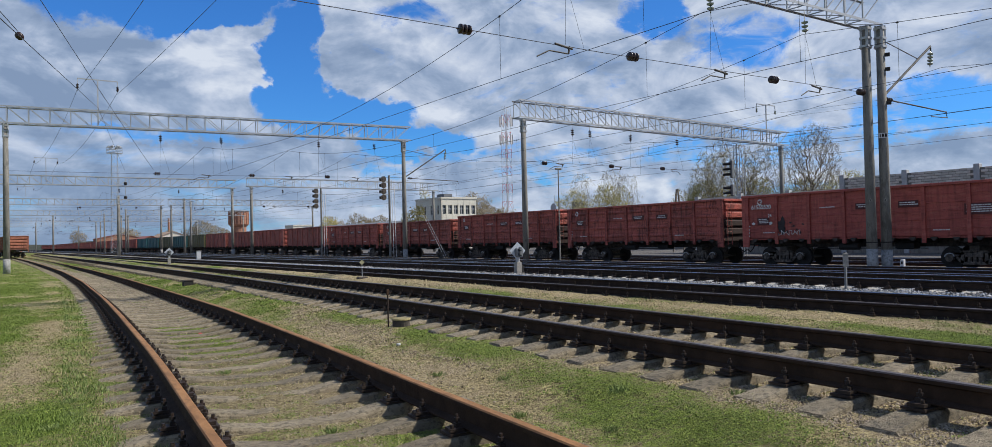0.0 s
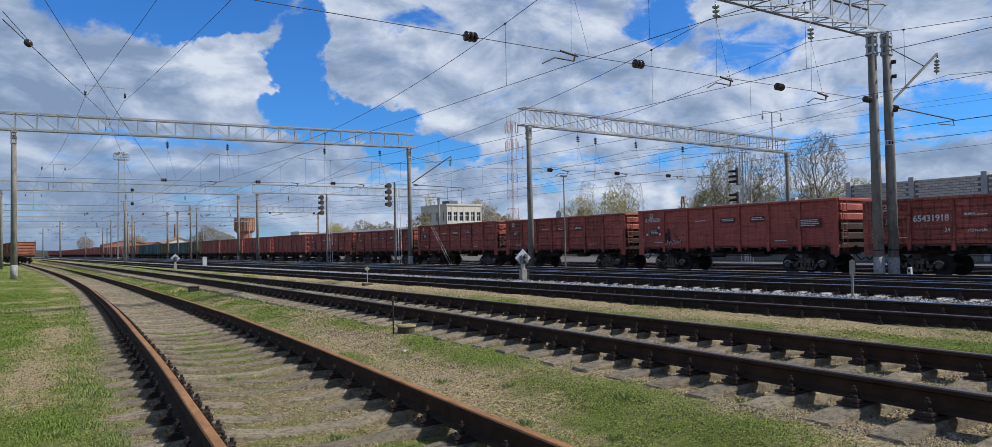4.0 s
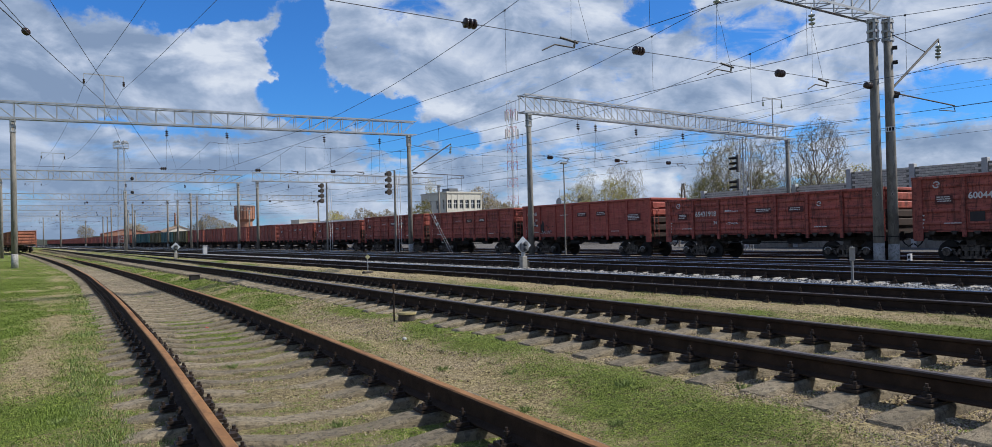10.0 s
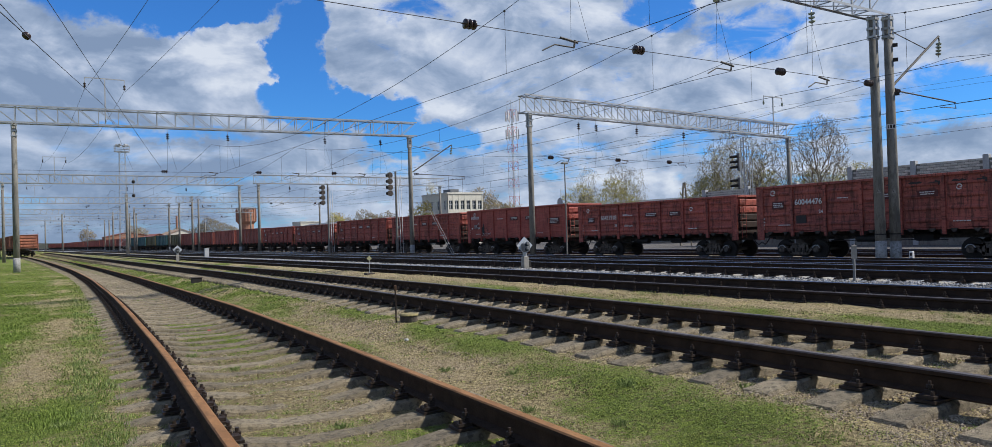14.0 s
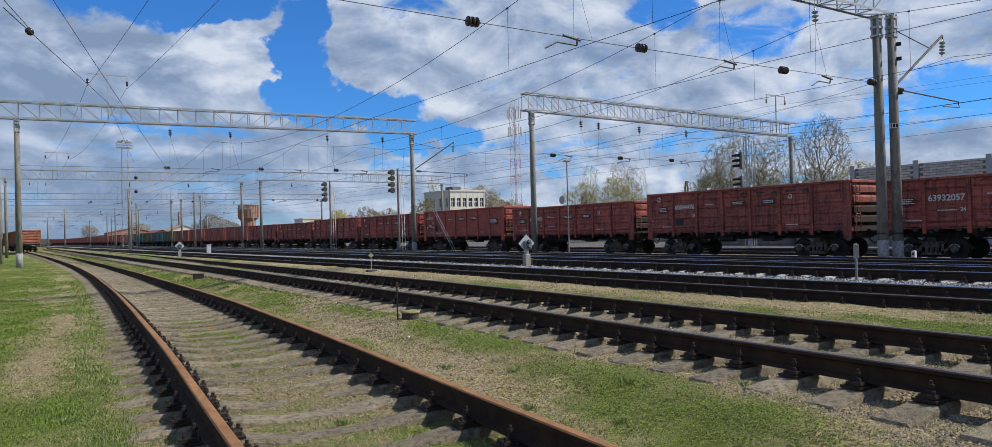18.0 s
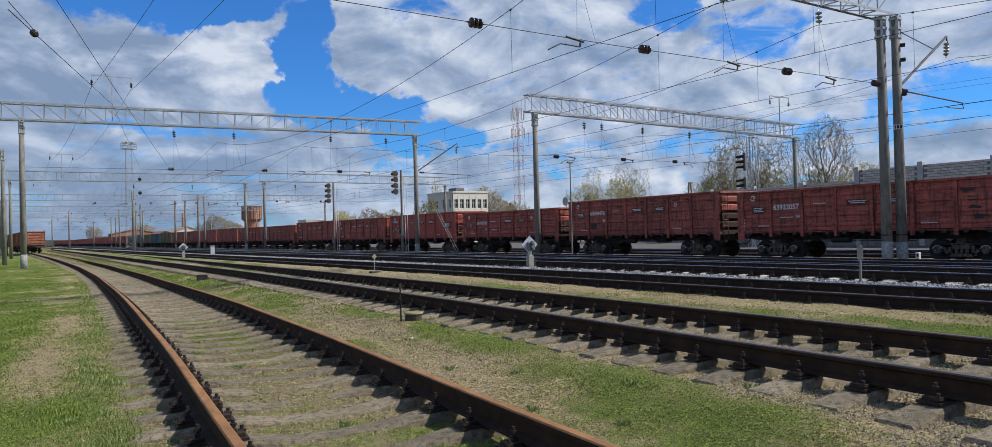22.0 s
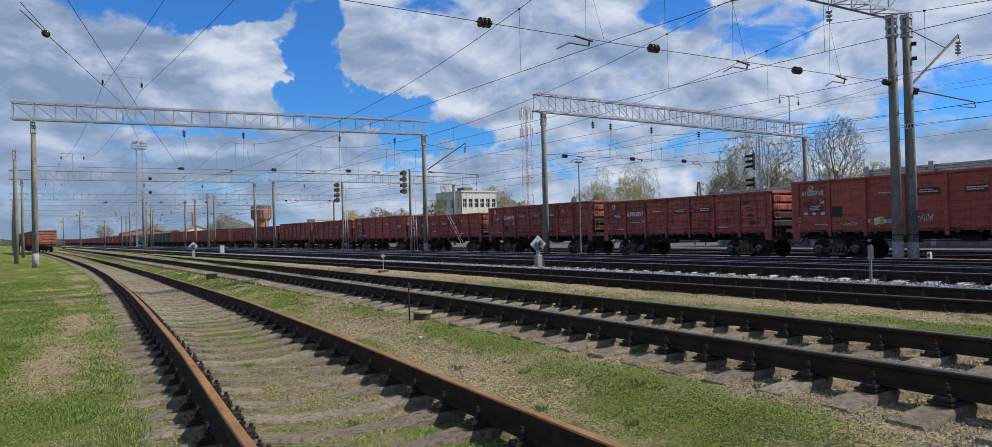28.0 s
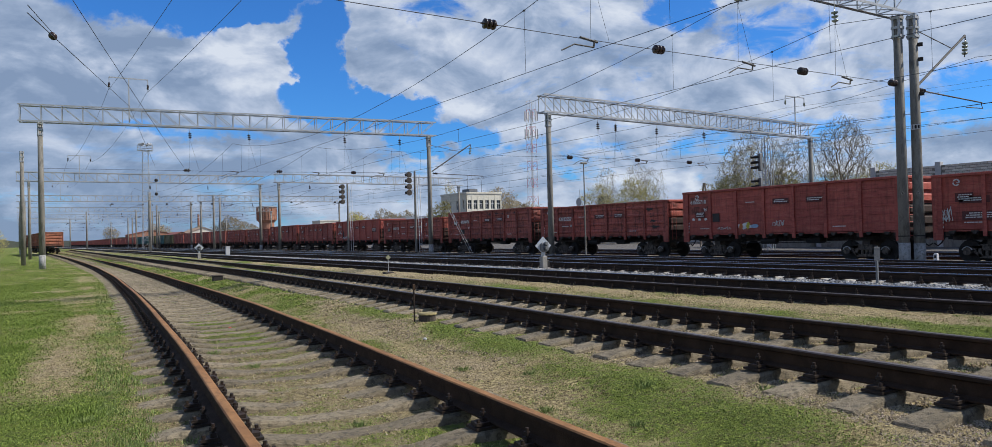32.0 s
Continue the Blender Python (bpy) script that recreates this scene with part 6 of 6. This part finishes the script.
    for zz, lamps in ((6.45, 3), (4.75, 2)):
        case = part("lamp_case", Geo().box(x - 0.70, x - 0.46, y - 0.1, y + 0.16, zz - 0.24 * lamps, zz + 0.24 * lamps, None, 0.06), ROOF_GREY, s, "grey lamp case")
        part("case_bracket", Geo().box(x - 0.45, x, y - 0.04, y + 0.04, zz - 0.05, zz + 0.05), GALV, s)
        for k in range(lamps):
            h = zz + (k - (lamps - 1) / 2) * 0.42
            part("hood", Geo().tube([(x - 0.66, y + 0.12, h + 0.02), (x - 1.12, y + 0.5, h - 0.03)], [0.13, 0.085], 10), BLACK, case)
    part("service_ladder", Geo().bar((x + 0.3, y - 0.3, z), (x + 0.3, y - 0.3, 8), 0.04).bar((x + 0.6, y - 0.3, z), (x + 0.6, y - 0.3, 8), 0.04), GALV, s)


def make_siding_wagons():
    """Wagons left standing at the far end of the siding."""
    w = make_wagon(3.5, WAGON_RUST, True, True, label="rust-brown open goods wagon standing on the siding", darkened=False)
    y = 150.0
    x, turn = track_x("T1", y) - 0.85, 2.5
    w.matrix_world = pose(x, y, rail_z("T1", 5, y) + LOW, 0, 0, turn)
    tagged(w, group="wagons on the siding")
    for k in range(1, 3):
        x, y = x - 13.92 * math.sin(radians(turn)), y + 13.92 * math.cos(radians(turn))
        copy_thing(w, pose(x, y, rail_z("T1", 5, y) + LOW, 0, 0, turn))


# ---- trees ----
def make_tree(seed, height, crown_low, width, bark, leaf, twigs, leaves, size, label, droop=0.0, fork=1, name="tree"):
    """A tree grown into an uneven egg of twig ends; limbs thicken with what they carry."""
    rnd = random.Random(seed)
    root = thing(name, label, "tree", "trees beyond the tracks")
    mid, half = (height + crown_low) / 2, (height - crown_low) / 2
    pos, par = [], []
    for f in range(fork):
        lean = Vector((rnd.uniform(-0.10, 0.10), rnd.uniform(-0.10, 0.10), 0)) * (2.2 if fork > 1 else 0.6)
        k0 = len(pos)
        steps = 9
        top = lerp(crown_low, height, rnd.uniform(0.45, 0.65))
        for i in range(steps + 1):
            z = lerp(-0.6, top, i / steps)
            wob = 0.03 * height * noise.noise((i * 0.4, seed * 3.1 + f, 0))
            pos.append(Vector((lean.x * z * 1.5 + wob + (f - (fork - 1) / 2) * 0.5, lean.y * z * 1.5 - wob * 0.7, z)))
            par.append(k0 + i - 1 if i else -1)
    ends = []
    while len(ends) < twigs:
        p = Vector((rnd.uniform(-1, 1), rnd.uniform(-1, 1), rnd.uniform(-1, 1)))
        r = p.length
        edge = 0.82 + 0.3 * noise.noise(p.normalized() * 1.7 + Vector((seed, 0, 0))) if r > 0 else 1
        if r < edge and r > rnd.uniform(0, 0.8):
            ends.append(Vector((p.x * width / 2, p.y * width / 2, mid + p.z * half)))
    ends.sort(key=lambda q: (q - Vector((0, 0, crown_low))).length)
    arr = np.array([tuple(p) for p in pos])
    run = np.array([max(0.0, p.z) for p in pos])
    tips = []
    for e in ends:
        far = np.sqrt(((arr - np.array(tuple(e))) ** 2).sum(1))
        k = int((far + 0.25 * run + np.maximum(0, arr[:, 2] - e.z + 0.3) * 1.2).argmin())
        a = pos[k]
        n = max(1, min(6, int((e - a).length / 0.5)))
        extra, base_run = [], run[k]
        for i in range(1, n + 1):
            t = i / n
            q = a.lerp(e, t) + Vector((rnd.gauss(0, 0.03), rnd.gauss(0, 0.03), rnd.gauss(0, 0.03) - 0.08 * (e - a).length * math.sin(t * math.pi)))
            par.append(k)
            pos.append(q)
            k = len(pos) - 1
            extra.append(tuple(q))
        arr = np.vstack([arr, np.array(extra)])
        run = np.append(run, [base_run + (e - a).length * i / n for i in range(1, n + 1)])
        tips.append(k)
    load = [0] * len(pos)
    for k in tips:
        while k >= 0:
            load[k] += 1
            k = par[k]
    thin = 0.007 * height / 12
    g = Geo()
    for i in range(1, len(pos)):
        if par[i] >= 0:
            ra = max(thin, 0.0078 * (load[par[i]] ** 0.45) * height / 16)
            rb = max(thin * 0.7, 0.0078 * (load[i] ** 0.45) * height / 16)
            g.tube([pos[par[i]], pos[i]], [min(ra, rb * 1.5), rb], 6 if load[i] > 25 else 3, False)
    lf = Geo()
    for k in tips:
        a, b = pos[par[k]], pos[k]
        out = (b - a).normalized()
        for s in range(4):  # last twigs
            q = b + (out + Vector((rnd.gauss(0, 0.6), rnd.gauss(0, 0.6), rnd.gauss(0.1, 0.5) - droop * 3))).normalized() * rnd.uniform(0.3, 0.7) * (1 + droop * 1.6)
            g.tube([b, q], [thin * 0.7, thin * 0.4], 3, False)
            for _ in range(leaves):
                c = b.lerp(q, rnd.uniform(0, 1.05)) + Vector((rnd.gauss(0, 0.05), rnd.gauss(0, 0.05), rnd.gauss(0, 0.05)))
                w = Vector((rnd.gauss(0, 1), rnd.gauss(0, 1), rnd.gauss(0, 1))).normalized() * size * rnd.uniform(0.5, 1.1)
                v = w.orthogonal().normalized() * w.length * 0.6
                m = len(lf.v)
                lf.v += [c - w, c + v, c + w, c - v]
                lf.f.append((m, m + 1, m + 2, m + 3))
    part("trunk", g, bark, root, "grey-brown trunk, limbs and twigs")
    if lf.v:
        part("crown", lf, leaf, root, "thin young leaves")
    return root


def make_trees():
    bare = make_tree(3, 15.9, 5.2, 8.2, BARK, LEAF, 1500, 1, 0.05, "tall round-headed tree just coming into bud")
    bare.matrix_world = pose(85, 54.6, -0.9)
    multi = make_tree(8, 16.0, 3.5, 7.6, BARK, LEAF, 850, 2, 0.06, "tall tree with thin yellow-green young leaves", 0, 2)
    multi.matrix_world = pose(78, 61.6, -0.9)
    copy_thing(multi, pose(80.5, 66.0, -2.6, 0, 0, 80))
    copy_thing(multi, pose(83, 60.3, -2.4, 0, 0, 200))
    birch = make_tree(12, 12.6, 4.0, 4.6, BIRCH, LEAF_PALE, 260, 2, 0.045, "weeping birch with hanging yellow-green twigs", 0.75)
    birch.matrix_world = pose(75, 86.6, -0.8)
    copy_thing(birch, pose(75.5, 80.4, -0.9, 0, 0, 120))
    copy_thing(birch, pose(76.5, 78.4, -1.6, 0, 0, 220))
    bush = make_tree(21, 9.6, 1.5, 7.0, BARK, LEAF_YELLOW, 560, 5, 0.075, "round bush in yellow-green young leaf", 0, 3, "bush")
    bush.matrix_world = pose(86, 50.2, -0.6)
    for x, y, z, a in ((88, 57.5, -0.9, 40), (84, 62.5, -0.4, 100), (76.5, 64.0, -0.9, 210), (72, 84.5, -1.0, 10), (73, 78.0, -0.6, 300), (80, 69.5, -1.4, 150), (-5.5, 232, -3.2, 33), (-10, 226, -3.4, 77)):
        copy_thing(bush, pose(x, y, z, 0, 0, a))
    brown = make_tree(31, 12.0, 2.5, 10.5, BARK, LEAF_BROWN, 900, 5, 0.10, "round leafless tree with brown twigs")
    brown.matrix_world = pose(97, 150, 0.6)
    for x, y, z, a in ((92.5, 152, -0.6, 50), (90, 200, -2.6, 90), (97, 202, -3.0, 170), (84, 205, -3.2, 20), (77, 330, 0.2, 70), (84, 333, -2.5, 120), (71, 326, -2.8, 220), (64, 335, -4.0, 320), (112, 168, -1.0, 99), (134, 190, -0.9, 12), (60, 420, -0.9, 44), (45, 480, -0.9, 66), (70, 460, -0.9, 10), (-12, 330, -3, 25), (-20, 350, -2, 125), (150, 215, -1, 3)):
        copy_thing(brown, pose(x, y, z, 0, 0, a))
    gold = make_tree(40, 10.5, 1.5, 6.5, BARK, LEAF_YELLOW, 450, 7, 0.10, "tree in dense yellow-green young leaf")
    gold.matrix_world = pose(80.5, 200, -1.4)
    copy_thing(gold, pose(88, 158, -0.5, 0, 0, 60))
    copy_thing(gold, pose(69.0, 128.5, -2.0, 0, 0, 190))
    poplar = make_tree(44, 16.0, 3.0, 3.4, BARK, LEAF, 350, 4, 0.07, "narrow upright poplar in young leaf")
    poplar.matrix_world = pose(88.8, 160, -0.3)


def make_backdrop():
    """A low far wood all round the horizon."""
    g = Geo()
    rnd = random.Random(4)
    n = 360
    for i in range(n):
        a = 2 * math.pi * i / n
        g.v.append(Vector((900 * math.sin(a), 900 * math.cos(a), -3)))
        g.v.append(Vector((900 * math.sin(a), 900 * math.cos(a), 4.5 + 3.5 * rnd.random())))
    for i in range(n):
        a, b = 2 * i, 2 * ((i + 1) % n)
        g.f.append((a, b, b + 1, a + 1))
    tagged(new("backdrop", g.mesh("backdrop", FAR_WOOD)), "distant bluish wood along the horizon", "woods", kind="structure")


ROOF_TAN = material("tan sheet roof", (0.42, 0.30, 0.20), (0.33, 0.23, 0.16), 1, 0.8, 0, 0.1, 20)
LEAF_BROWN = material("brown buds", (0.30, 0.25, 0.15), (0.38, 0.31, 0.18), 0.8, 0.8, 0, 0, 5)
PLATE_GREY = material("pale enamel plate", (0.52, 0.57, 0.62), (0.44, 0.49, 0.54), 5, 0.5, 0, 0, 30)
PAINT_OCHRE = material("yellowed concrete paint", (0.34, 0.28, 0.12), (0.20, 0.17, 0.09), 12, 0.9, 0, 0.3, 60)
FAR_WOOD = material("far wood", (0.10, 0.12, 0.10), (0.13, 0.13, 0.12), 0.05, 1.0, 0, 0, 0.5)


# ---- grass and stones ----
def blade_material(name, lo, hi):
    m = bpy.data.materials.new(name)
    m.use_nodes = True
    n = Nodes(m.node_tree)
    out = n.add("ShaderNodeOutputMaterial")
    b = n.add("ShaderNodeBsdfPrincipled")
    n.link(b.outputs[0], out.inputs[0])
    each = n.add("ShaderNodeNewGeometry").outputs["Random Per Island"]
    n.link(n.mix(each, lo, hi), b.inputs["Base Color"])
    b.inputs["Roughness"].default_value = 0.75
    b.inputs["Specular IOR Level"].default_value = 0.2
    return m


BLADE = blade_material("green grass blades", (0.06, 0.10, 0.016), (0.22, 0.30, 0.062))
STRAW = blade_material("dead straw", (0.14, 0.11, 0.055), (0.50, 0.42, 0.23))
TUFT = blade_material("grey-green tufts", (0.08, 0.125, 0.035), (0.29, 0.36, 0.13))
WEED = blade_material("low weed leaves", (0.045, 0.075, 0.014), (0.26, 0.32, 0.065))


def blades(name, label, mat, count, height, keep, seed, lie=0.0, broad=(0.05, 0.11), near=2.3, far=36.3, flat=0.0):
    """Single curved blades, thicker on the ground the nearer they stand to the path where one walks."""
    rnd = random.Random(seed)
    v, f = [], []
    made = 0
    while made < count:
        r = near + (far - near) * rnd.random() ** 1.7
        a = radians(rnd.uniform(-4, 72))
        x, y = r * math.sin(a), r * math.cos(a)
        if x > 10.4 or not keep(x, y, rnd):
            continue
        made += 1
        z = ground_z(x, y) - (0.004 if lie else 0.01 - 0.012 * flat)
        h = height * rnd.uniform(0.4, 1.25) * (0.75 + 0.03 * min(r, 30))
        w = h * (rnd.uniform(0.015, 0.025) if lie else rnd.uniform(*broad)) + 0.00022 * r
        t = rnd.uniform(0, 6.283)
        bend = rnd.uniform(0.1, 0.7) + lie + flat
        dx, dy = math.cos(t), math.sin(t)
        k = len(v)
        up = h * (0.35 if lie and rnd.random() < 0.75 else 1.0 - 0.6 * flat)
        v += [(x - dy * w, y + dx * w, z), (x + dy * w, y - dx * w, z), (x + dx * h * bend * 0.35 + dy * w * 0.8, y + dy * h * bend * 0.35 - dx * w * 0.8, z + up * 0.6), (x + dx * h * bend * 0.35 - dy * w * 0.8, y + dy * h * bend * 0.35 + dx * w * 0.8, z + up * 0.6), (x + dx * h * bend, y + dy * h * bend, z + up)]
        f += [(k, k + 1, k + 2, k + 3), (k + 3, k + 2, k + 4)]
    me = bpy.data.meshes.new(name)
    me.from_pydata(v, [], f)
    me.materials.append(mat)
    tagged(new(name, me), label, "grass", kind="stuff")


def make_grass():
    blades("far_grass", "green grass of the field beside the siding", WEED, 95000, 0.016, lambda x, y, q: (x < siding_x(y) - 0.9 or siding_x(y) + 1 < x < track_x("T2", y) - 1.2) and q.random() < (math.hypot(x, y) - 7) / 12 and lush_at(x, y) + q.gauss(0, 0.25) + 0.8 * noise.noise((x * 0.7, y * 0.5, 7)) > 0.6, 17, 0.0, (0.14, 0.3), 7, 95, 0.5)
    blades("grass", "short green spring grass between and beside the tracks", BLADE, 130000, 0.024, lambda x, y, q: (x < 0.9 or 3 < x < 7 and y > 12 or q.random() < 0.2) and lush_at(x, y) + q.gauss(0, 0.22) > 0.42, 11)
    blades("low_weeds", "low leafy green weeds creeping over sandy soil", WEED, 290000, 0.0105, lambda x, y, q: lush_at(x, y) + q.gauss(0, 0.13) + 0.9 * noise.noise((x * 6, y * 6, 2)) > 0.42, 13, 0.0, (0.3, 0.5), 2.3, 15, 0.9)
    blades("dry_grass", "dead straw lying on bare soil", STRAW, 170000, 0.034, lambda x, y, q: 0.1 < lush_at(x, y) + q.gauss(0, 0.1) < 0.55 and x < 9.6 and not (y > 8 and abs(x - siding_x(y)) < 1.1 and q.random() < 0.7), 12, 0.8, (0.05, 0.1), 2.3, 20)
    blades("edge_grass", "longer grass between the sleeper ends of the siding", TUFT, 11000, 0.045, lambda x, y, q: -1.6 < x - siding_x(y) < -0.9 and noise.noise((x * 2.2, y * 1.6, 4)) + q.gauss(0, 0.12) > 0.12, 19, 0.0, (0.02, 0.04), 3.0, 24)
    blades("long_grass", "longer darker grass in clumps on the field", BLADE, 13000, 0.04, lambda x, y, q: x < siding_x(y) - 1.25 and lush_at(x, y) > 0.75 and noise.noise((x * 1.4, y * 0.9, 12)) + q.gauss(0, 0.1) > 0.16, 29, 0.0, (0.02, 0.04), 2.6, 16)
    rnd = random.Random(6)
    # taller tufts that stand out
    spots = [(3.62, 6.35), (3.3, 4.55), (3.45, 3.75), (4.1, 4.35), (2.05, 8.0), (1.9, 9.2), (3.2, 10.2), (0.55, 5.2), (0.4, 6.3), (0.62, 7.3), (0.75, 4.3), (2.0, 5.0), (4.6, 3.6), (3.9, 5.6), (2.75, 5.9), (3.05, 8.1)]
    g = Geo()
    for x, y in spots:
        for _ in range(150):
            a, r = rnd.uniform(0, 6.283), abs(rnd.gauss(0, 0.045))
            px, py = x + r * math.cos(a), y + r * math.sin(a)
            z, h, a = ground_z(px, py) - 0.008, rnd.uniform(0.02, 0.06), a + rnd.gauss(0, 1.0)
            dx, dy, w = math.cos(a), math.sin(a), 0.0007
            k = len(g.v)
            g.v += [Vector((px - dy * w, py + dx * w, z)), Vector((px + dy * w, py - dx * w, z)), Vector((px + dx * h * 0.2, py + dy * h * 0.2, z + h * 0.6)), Vector((px + dx * h * 0.5, py + dy * h * 0.5, z + h))]
            g.f += [(k, k + 1, k + 2), (k + 2, k + 1, k + 3)]
    tagged(new("grass_tufts", g.mesh("grass_tufts", TUFT)), "taller green grass tufts by the siding", "grass", kind="stuff")


def stones(name, label, mat, count, place, size, seed):
    rnd = random.Random(seed)
    v, f = [], []
    for _ in range(count):
        x, y = place(rnd)
        if x < 9 and lush_at(x, y) > 0.45:
            continue
        z = ground_z(x, y)
        k = len(v)
        s = size * rnd.uniform(0.5, 1.3)
        a = rnd.uniform(0, 6.283)
        c, n = math.cos(a), math.sin(a)
        for px, py, pz in ((1, 0.2, 0.1), (0.1, 1, 0), (-1, -0.1, 0.1), (0, -0.9, 0), (0.2, 0.1, 0.75), (-0.1, 0, -0.6)):
            px, py, pz = px * rnd.uniform(0.7, 1.2), py * rnd.uniform(0.6, 1.1), pz * rnd.uniform(0.7, 1.3)
            v.append((x + s * (px * c - py * n), y + s * (px * n + py * c), z + s * (pz + 0.15)))
        for i in range(4):
            j = (i + 1) % 4
            f += [(k + i, k + j, k + 4), (k + j, k + i, k + 5)]
    me = bpy.data.meshes.new(name)
    me.from_pydata(v, [], f)
    me.materials.append(mat)
    tagged(new(name, me), label, "gravel", kind="stuff")


BALLAST = blade_material("ballast stone", (0.05, 0.049, 0.047), (0.46, 0.455, 0.45))
PEBBLE = blade_material("sandy pebbles", (0.09, 0.068, 0.048), (0.50, 0.41, 0.30))


def make_stones():
    stones("ballast_stones", "grey crushed ballast stones between the running lines", BALLAST, 30000, lambda q: (q.uniform(11.2, 14.6), 2.5 + 50 * q.random() ** 1.6), 0.032, 21)
    stones("pebbles", "sandy pebbles round the worn track", PEBBLE, 80000, lambda q: (track_x("T2", 5) - 0.2 + q.uniform(-1.75, 1.6), 1.5 + 16 * q.random() ** 1.5), 0.0095, 22)
    stones("siding_pebbles", "earthy pebbles in the bed of the siding", PEBBLE, 8000, lambda q: ((lambda y: (track_x("T1", y) + q.uniform(-1.6, 2.2), y))(2 + 14 * q.random() ** 1.5)), 0.011, 23)


def make_litter():
    x, y = STONE_AT
    z = ground_z(x, y)
    g = Geo()
    rnd = random.Random(8)
    ring = [[Vector((x + 0.034 * math.cos(i * 1.047) * k, y + 0.022 * math.sin(i * 1.047) * k, z + h)) + Vector((rnd.uniform(-0.006, 0.006), rnd.uniform(-0.006, 0.006), 0)) for i in range(6)] for k, h in ((0.8, -0.01), (1.0, 0.008), (0.5, 0.02))]
    for r in ring:
        g.v += r
    for j in (0, 6):
        g.f += [(j + i, j + (i + 1) % 6, j + 6 + (i + 1) % 6, j + 6 + i) for i in range(6)]
    g.f.append(tuple(range(12, 18)))
    tagged(new("white_stone", g.mesh("white_stone", POST_PALE, True)), "single pale stone lying on the dry soil", "stone")
    x, y = SCRAP_AT
    z = ground_z(x, y) + 0.012
    g = Geo()
    g.v += [Vector((x - 0.035, y - 0.03, z)), Vector((x + 0.035, y - 0.02, z + 0.012)), Vector((x + 0.03, y + 0.035, z + 0.02)), Vector((x - 0.03, y + 0.03, z + 0.004)), Vector((x, y + 0.005, z + 0.03))]
    g.f += [(0, 1, 4), (1, 2, 4), (2, 3, 4), (3, 0, 4)]
    tagged(new("plastic_scrap", g.mesh("plastic_scrap", PAINT_RED)), "crumpled red plastic scrap between the sleepers", "litter")


STONE_AT, SCRAP_AT = (4.17, 8.23), (2.69, 11.83)


make_portals()
make_wires()
make_train()
make_siding_wagons()
make_lineside()
make_masts()
make_beyond()
make_trees()
make_backdrop()
make_grass()
make_stones()
make_litter()
make_wall()
make_tracks()
motions()
